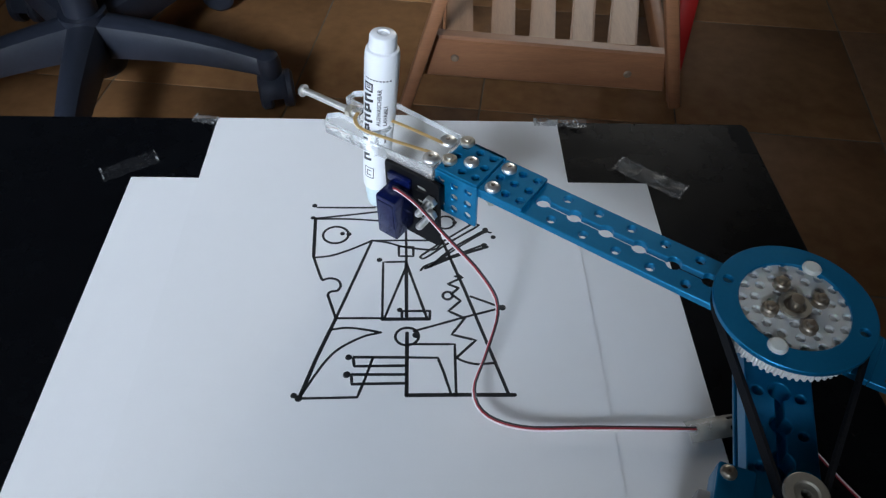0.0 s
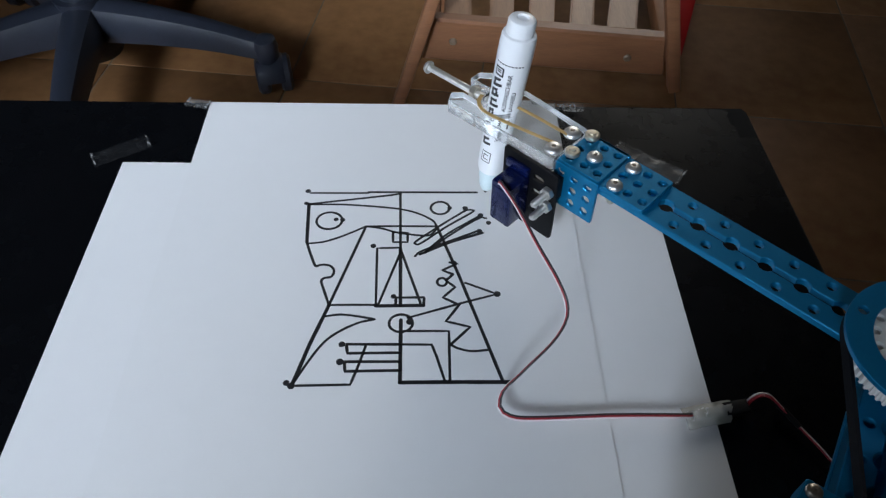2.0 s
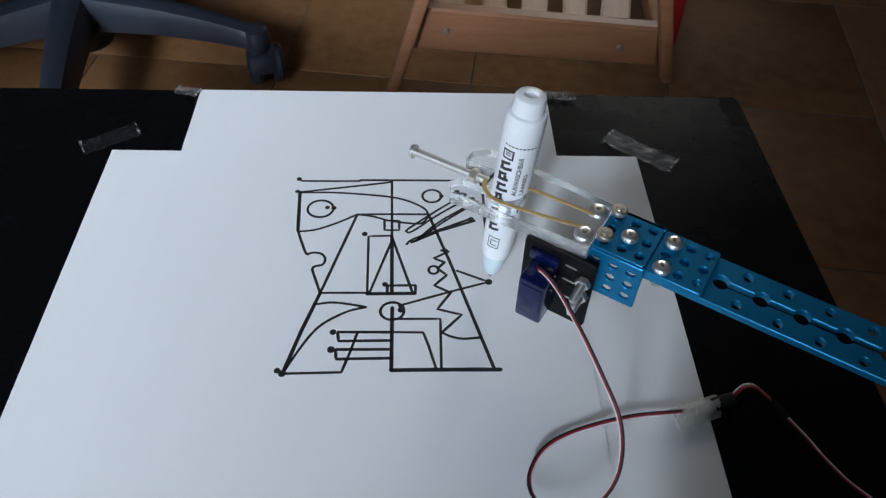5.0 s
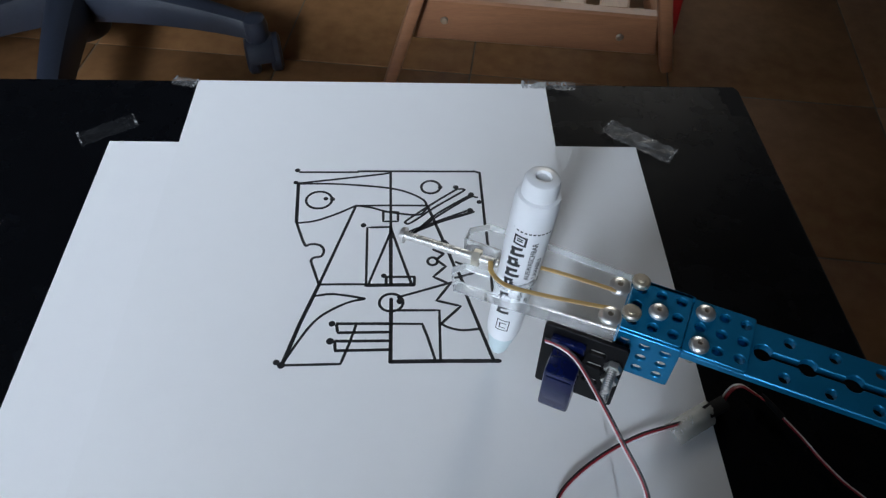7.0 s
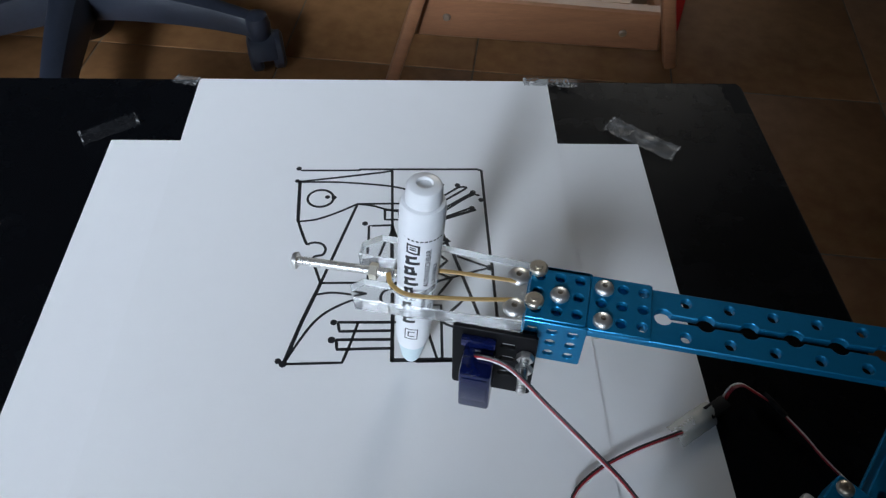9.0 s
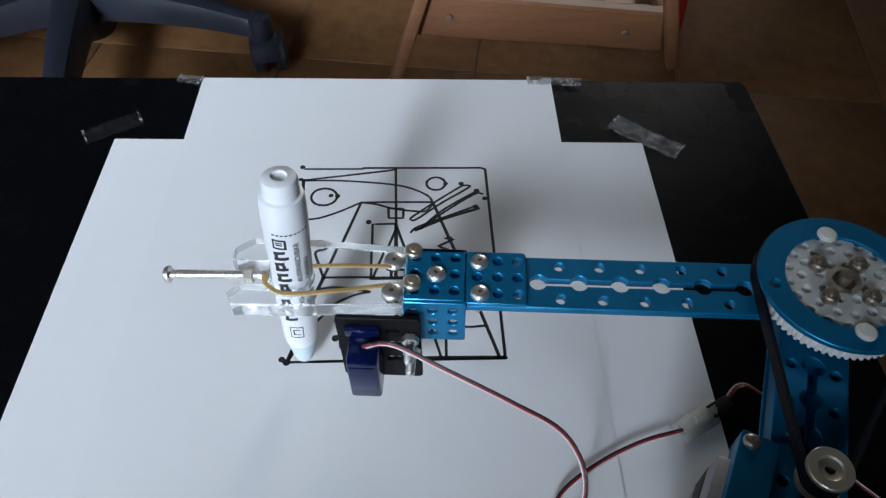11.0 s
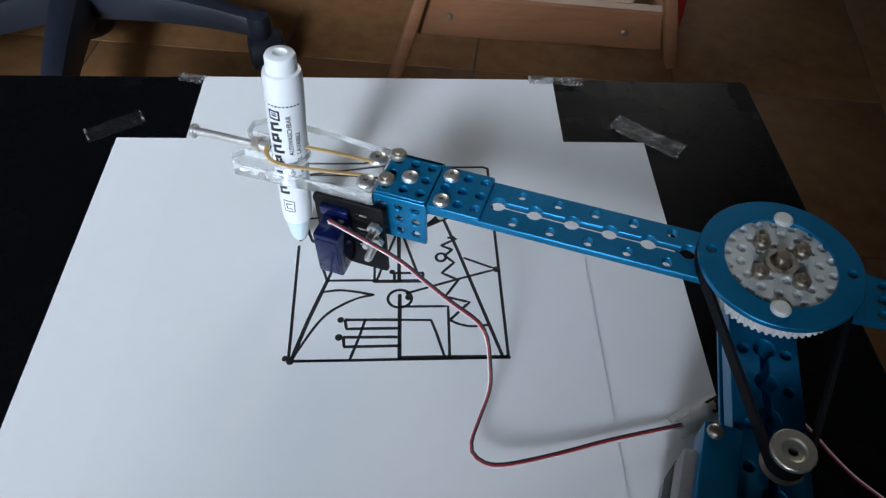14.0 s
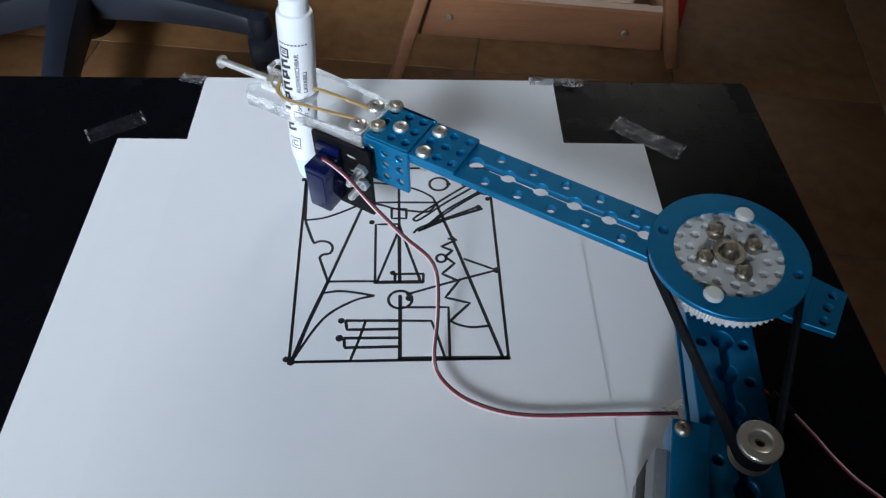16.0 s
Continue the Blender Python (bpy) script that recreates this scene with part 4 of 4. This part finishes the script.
def plug():
    """Two joined plugs, wrapped in tape; x runs along them, the cable enters at x = 0."""
    con = thing("cable_connector", "white plug under whitish clear tape joined to a black plug", "connector")
    part("white_plug", box(0.0040, -0.0022, 0.0004, 0.0145, 0.0022, 0.0027, 0.0004), WHITE, con)
    part("black_plug", box(0.0147, -0.0030, 0.0003, 0.0255, 0.0030, 0.0036, 0.0004), BLACK, con, "black plastic plug")
    b = bmesh.new()
    n, w = 14, 10
    grid = []
    for i in range(n + 1):
        row = []
        for j in range(w + 1):
            u, v = i / n, 2 * j / w - 1
            x = -0.0030 + 0.0205 * u + (0.0007 * (j % 2) + 0.0018 * v if i == n else 0.0)
            y = v * 0.0052 + 0.0006 * noise.noise(Vector((u * 4, v, 8)))
            hump = math.exp(-(y / 0.0040) ** 4) * (0.0034 if x > 0.0005 else max(0.0012, 0.0034 - 0.6 * (0.0005 - x)))
            row.append(b.verts.new((x, y, 0.0002 + hump + 0.0006 * abs(noise.noise(Vector((x * 400, y * 400, 1)))))))
        grid.append(row)
    for lo, hi in zip(grid, grid[1:]):
        for j in range(w):
            b.faces.new((lo[j], lo[j + 1], hi[j + 1], hi[j]))
    bmesh.ops.solidify(b, geom=b.faces[:], thickness=0.00012)
    part("tape", b, MASK, con, "whitish clear tape with a toothed end")
    for mat, off in ((WHITE_WIRE, 0.9), (RED, 0.0), (RED, -0.7)):
        pts = smooth_path([mm(25.0, 0.6 + off, 2.2), mm(27.5, 1.9 + off, 3.6), mm(31.4, 2.6 + off, 5.0), mm(35.6, 1.2 + off, 4.6), mm(38.6, -3.2 + off * 0.7, 3.0), mm(41.4, -9.0 + off * 0.4, 1.6)], 6)
        part("wire", tube(pts, 0.00040, 8), mat, con)
    return con


def plug_pose(t):
    rows = ((0, 0.1440, -0.1553, 11), (4.0, 0.1450, -0.1545, 13), (6.5, 0.1405, -0.1710, 30), (9.0, 0.1400, -0.1730, 33), (12.5, 0.1375, -0.1730, 30), (14.5, 0.1367, -0.1698, 28), (16.0, 0.1362, -0.1655, 26))
    x, y, r = between(rows, t)
    return pose(x, y, 0, 0, 0, r)


def wires():
    lead = thing("motor_lead", "thin red and white wires running across the black table", "cable")
    run = [(187.0, -155.0, 1.5), (189.6, -159.0, 1.2), (195.0, -167.5, 1.0), (199.6, -176.0, 0.8), (205.6, -185.0, 0.7), (212.2, -192.0, 0.7), (224.0, -204.0, 0.7), (245.0, -224.0, 0.7)]
    for mat, off in ((WHITE_WIRE, 0.35), (RED, -0.35)):
        part("wire", tube(smooth_path([mm(x + off * 0.8, y + off * 0.6, z) for x, y, z in run], 8), 0.00034, 8), mat, lead)
    # a black, thicker stretch between the plug's wires and the lead
    black_stretch = smooth_path([mm(182.5, -148.5, 1.6), mm(185.0, -151.8, 1.6), mm(187.2, -155.3, 1.5), mm(189.4, -158.7, 1.3)], 6)
    part("black_stretch", tube(black_stretch, 0.0013, 10), BLACK, lead, "thicker black stretch of the lead")
    return lead


def tape_strip(name, a, b_, width, label, film=None, rise=0.0009):
    """A creased strip of clear tape from a to b_."""
    t = thing(name, label, "tape", "strips of clear tape")
    a, b_ = Vector((*a, 0)), Vector((*b_, 0))
    d = (b_ - a).normalized()
    s = Vector((-d.y, d.x, 0))
    bm = bmesh.new()
    n, w = 22, 8
    rows = []
    for i in range(n + 1):
        row = []
        for j in range(w + 1):
            jag = 0.0018 * noise.noise(Vector((j * 1.7, 3.1 + i, a.x * 90))) if i in (0, n) else 0
            p = a.lerp(b_, i / n) + d * jag + s * width * (j / w - 0.5)
            if j in (0, w) and rise > 0.001:
                p += s * 0.0009 * noise.noise(Vector((i * 0.9, j, a.x * 70)))
            p.z = 0.0001 + rise * max(0, noise.noise(p * 230 + Vector((7, 1, 0))))
            row.append(bm.verts.new(p))
        rows.append(row)
    for lo, hi in zip(rows, rows[1:]):
        for j in range(w):
            bm.faces.new((lo[j], lo[j + 1], hi[j + 1], hi[j]))
    bmesh.ops.solidify(bm, geom=bm.faces[:], thickness=0.00008)
    part("strip", bm, film or TAPE, t)
    # the torn ends have curled and gone milky
    for end, sign in ((a, 1), (b_, -1)):
        bm = bmesh.new()
        low, high = [], []
        for j in range(9):
            v = j / 8 - 0.5
            wide = (0.0010 + 0.0012 * abs(noise.noise(Vector((j * 0.8, end.x * 300, 4))))) * (1.2 if sign * v > 0 else 0.5)
            edge = end + s * width * v * 0.98 + d * sign * 0.0004
            low.append(bm.verts.new(edge + Vector((0, 0, 0.0010))))
            high.append(bm.verts.new(edge + d * sign * wide + Vector((0, 0, 0.0013 + 0.0006 * noise.noise(Vector((j, end.y * 200, 2)))))))
        for j in range(8):
            bm.faces.new((low[j], low[j + 1], high[j + 1], high[j]))
        bmesh.ops.solidify(bm, geom=bm.faces[:], thickness=0.00006)
        part("torn_end", bm, CRUMPLED, t)


# ---- behind the table ----
def office_chair():
    hub = Vector((-0.572, 0.755, FLOOR))
    ch = thing("office_chair", "dark grey plastic five-star base of a swivel chair on castors", "office chair", at=Matrix.Translation(hub))
    part("hub", turned([(0, 0.045), (0.040, 0.045), (0.048, 0.06), (0.050, 0.112), (0.038, 0.128), (0.038, 0.15), (0.027, 0.15), (0.027, 0.40), (0, 0.40)], 32), CHAIR, ch)
    part("seat_underside", turned([(0, 0.40), (0.10, 0.40), (0.22, 0.43), (0.235, 0.46), (0.22, 0.485), (0, 0.49)], 40), CHAIR, ch, "dark upholstered seat")
    for k in range(5):
        a = -8 + 72 * k
        b = bmesh.new()
        rings = []
        n = 16
        for i in range(n + 1):
            s = i / n
            x = 0.028 + 0.285 * s
            mid = 0.114 - 0.004 * s - 0.030 * s ** 2.4
            hw = 0.031 - 0.015 * s
            hh = 0.031 - 0.016 * s
            if i == n:
                hw, hh = hw * 0.8, hh * 0.7
            sec = [(-hw, -hh), (-hw, hh * 0.1), (-hw * 0.72, hh * 0.75), (-hw * 0.3, hh), (hw * 0.3, hh), (hw * 0.72, hh * 0.75), (hw, hh * 0.1), (hw, -hh)]
            rings.append([b.verts.new((x, y, mid + z)) for y, z in sec])
        for lo, hi in zip(rings, rings[1:]):
            for j in range(8):
                b.faces.new((lo[j], lo[(j + 1) % 8], hi[(j + 1) % 8], hi[j]))
        b.faces.new(rings[0])
        b.faces.new(rings[-1])
        b = merge(b, turned([(0, 0.046), (0.013, 0.048), (0.019, 0.058), (0.021, 0.085), (0.018, 0.098), (0.008, 0.103), (0, 0.103)], 16), Matrix.Translation((0.302, 0, 0)))
        part("leg", b, CHAIR, ch, at=pose(0, 0, 0, 0, 0, a))
        castor = part("castor", turned([(0, -0.012), (0.016, -0.012), (0.020, -0.008), (0.020, 0.008), (0.016, 0.012), (0, 0.012)], 20), CHAIR, ch,
                      at=pose(0.308 * math.cos(radians(a)), 0.308 * math.sin(radians(a)), 0.042, 0, 0, a + 112 + 9 * k) @ pose(0, 0, 0, 90))
        for s in (-1, 1):
            part("castor_wheel", turned([(0, -0.009), (0.028, -0.010), (0.0315, -0.006), (0.0315, 0.006), (0.026, 0.010), (0, 0.010)], 24), CHAIR, castor,
                 at=pose(0, -0.0105, 0.019 * s, 0 if s > 0 else 180))
        hood = turned([(0, 0.0), (0.0335, 0.0), (0.0335, 0.030), (0.0315, 0.034), (0, 0.034)], 24)
        bmesh.ops.bisect_plane(hood, geom=hood.verts[:] + hood.edges[:] + hood.faces[:], plane_co=(0, 0.002, 0), plane_no=(0, -1, 0), clear_outer=True)
        part("castor_hood", hood, CHAIR, castor, at=pose(0, -0.010, -0.017))


def board(bm, a, b_, w, h, up=(0, 0, 1), bevel=0.003):
    """A bar of section w x h from a to b_."""
    a, b_ = Vector(a), Vector(b_)
    d = (b_ - a).normalized()
    s = Vector(up).cross(d).normalized()
    u = d.cross(s)
    L = (b_ - a).length
    m = Matrix.Translation(a) @ Matrix((d, s, u)).transposed().to_4x4()
    return merge(bm, box(0, -w / 2, -h / 2, L, w / 2, h / 2, bevel), m)


def wooden_chair():
    ch = thing("wooden_chair", "low varnished beech chair with a slatted seat", "chair")
    z = -0.236
    b = plate([(-0.005, -0.2845), (0.312, -0.3080), (0.304, -0.2505), (0.012, -0.2255)], [], -0.010, 0.010, 0.003)
    part("front_rail", b, RAILWOOD, ch, at=pose(0, 0.508, 0, 90))
    for x0, x1 in ((0.024, 0.058), (0.080, 0.111), (0.129, 0.162), (0.181, 0.212), (0.229, 0.267)):
        fan = ((x0 + x1) / 2 - 0.04) * 0.31
        zz = z - 0.07 * ((x0 + x1) / 2 - 0.1) * 0.95
        b = bmesh.new()
        vs = []
        for y, dx in ((0.511, 0), (0.86, fan)):
            vs.append([b.verts.new((x + dx, y, zz + h + 0.0005 - 0.0685 * (x - (x0 + x1) / 2))) for x, h in ((x0, -0.012), (x1, -0.012), (x1, 0.0), (x0, 0.0))])
        for j in range(4):
            b.faces.new((vs[0][j], vs[0][(j + 1) % 4], vs[1][(j + 1) % 4], vs[1][j]))
        b.faces.new(vs[0])
        b.faces.new(vs[1])
        bmesh.ops.bevel(b, geom=b.edges[:], offset=0.003, segments=2, affect="EDGES")
        part("slat", b, SLATWOOD, ch)
    part("back_rail", board(None, (0.0, 0.868, -0.25), (0.34, 0.868, -0.265), 0.02, 0.06), RAILWOOD, ch)
    part("leg", board(None, (-0.086, 0.488, FLOOR), (0.040, 0.488, -0.100), 0.016, 0.016, (0, 1, 0)), WOOD, ch)
    part("leg", board(None, (0.3250, 0.486, -0.318), (0.2790, 0.486, -0.130), 0.016, 0.021, (0, 1, 0)), WOOD, ch)
    part("leg", board(None, (0.338, 0.80, FLOOR), (0.320, 0.525, -0.292), 0.014, 0.018, (1, 0, 0)), WOOD, ch)
    part("leg", board(None, (0.005, 0.85, FLOOR), (0.012, 0.85, -0.26), 0.020, 0.034, (0, 1, 0)), WOOD, ch)
    part("leg", board(None, (0.33, 0.85, FLOOR), (0.328, 0.85, -0.26), 0.020, 0.034, (0, 1, 0)), WOOD, ch)
    part("side_rail", board(None, (0.010, 0.505, -0.262), (0.008, 0.86, -0.262), 0.016, 0.03), WOOD, ch)
    part("side_rail", board(None, (0.307, 0.505, -0.275), (0.330, 0.86, -0.275), 0.016, 0.03), WOOD, ch)
    for x, zc in ((0.035, -0.257), (0.259, -0.279)):
        pan = turned([(0, 0), (0.0052, 0), (0.0050, 0.001), (0.0036, 0.0024), (0, 0.0028)], 16)
        part("screw", pan, BRONZED_AND_SHADE, ch, "brass-coloured screw head", at=pose(x, 0.4978, zc, 90))
    red = thing("red_stool", "red painted leg of a piece of furniture behind the chair", "stool")
    part("leg", board(None, (0.4250, 0.822, FLOOR), (0.470, 0.98, -0.17), 0.018, 0.03, (1, 0, 0)), REDPAINT, red)


def floor_tiles():
    """Square tiles with open joints, set a little out of level."""
    floor = bpy.data.objects["floor"]
    size, gap = 0.33, 0.0026
    mesh = None
    turn = pose(-0.579, 0.777, FLOOR, 0, 0, -6.4)
    for i in range(-6, 11):
        for j in range(-7, 10):
            corners = [turn @ Vector(((i + a) * size, (j + b) * size, 0)) for a in (0, 1) for b in (0, 1)]
            if not all(-1.95 < c.x < 2.35 and -1.55 < c.y < 3.25 for c in corners):
                continue
            if mesh is None:
                ob = part("tile", box(gap / 2, gap / 2, -0.010, size - gap / 2, size - gap / 2, 0, 0.002), TILE, floor)
                mesh = ob.data
            else:
                ob = new("tile", mesh)
                ob.parent = floor
            ob.matrix_basis = turn @ pose(i * size, j * size, random.uniform(-0.0006, 0.0003), random.uniform(-0.1, 0.1), random.uniform(-0.1, 0.1), 0)


# ---- build ----
room()
table()
sheet = sheets()
drawing(sheet)
ARM = forearm()
PEN = marker()
UPPER_ARM = upper_arm()
robot_base()
CABLE_LINKS = cable()
PLUG = plug()
LEAD = wires()
tape_strip("clear_tape", (-0.1655, -0.0005), (-0.1375, 0.0175), 0.0125, "strip of creased clear tape on the black table")
tape_strip("clear_tape", (0.1335, 0.0165), (0.1680, -0.0085), 0.0130, "strip of creased clear tape on the black table", CREASED, 0.0014)
tape_strip("clear_tape", (0.0870, 0.0530), (0.1195, 0.0510), 0.0070, "crumpled clear tape at the top of the paper", CRUMPLED, 0.0032)
tape_strip("clear_tape", (-0.1245, 0.0535), (-0.1095, 0.0500), 0.0075, "crumpled clear tape at the top of the paper", CREASED, 0.0020)
office_chair()
wooden_chair()
floor_tiles()


# ---- the outline that the pen draws ----
def fresh_ink(sheet):
    """Short dashes of ink along the pen's way, and the time at which the pen passes each."""
    out = []
    t, step = 0.0, 0.125
    while t < 15.99:
        a, b = Vector((*tip_at(t), 0)), Vector((*tip_at(min(16, t + step)), 0))
        mid = (a + b) / 2
        if (b - a).length > 0.0002:
            ps = [a.lerp(b, k / 3) - mid for k in range(4)]
            ob = part("ink_line", ribbon(ps, 0.00145), INK, sheet)
            out.append((t + step / 2, mid, ob))
        t += step
    return out


def motions():
    times = [0.25 * k for k in range(65)]
    walk(ARM, [(t, forearm_pose(t)) for t in times])
    walk(PEN, [(t, pen_pose(t)) for t in times])
    walk(UPPER_ARM, [(t, upper_pose(t)) for t in times])
    walk(PLUG, [(0.5 * k, plug_pose(0.5 * k)) for k in range(33)])
    walk(LEAD, [(t, pose(x / 1000, y / 1000, 0)) for t, x, y in ((0, 0, 0), (4.0, 0, 0), (6.5, -4.0, -6.0), (9.0, -4.0, -6.5), (16.0, -3.5, -6.0))])
    every = [0.5 * k for k in range(33)]
    for link, rows in zip(CABLE_LINKS, cable_rows(every)):
        walk(link, rows)
    # ink comes up to the paper's face where the pen has passed
    for t, mid, ob in fresh_ink(sheet):
        below, laid = Matrix.Translation(mid - Vector((0, 0, 0.004))), Matrix.Translation(mid)
        walk(ob, [(0, below)] + ([(t - 0.05, below)] if t > 0.1 else []) + [(t + 0.1, laid), (16.0, laid)])


motions()
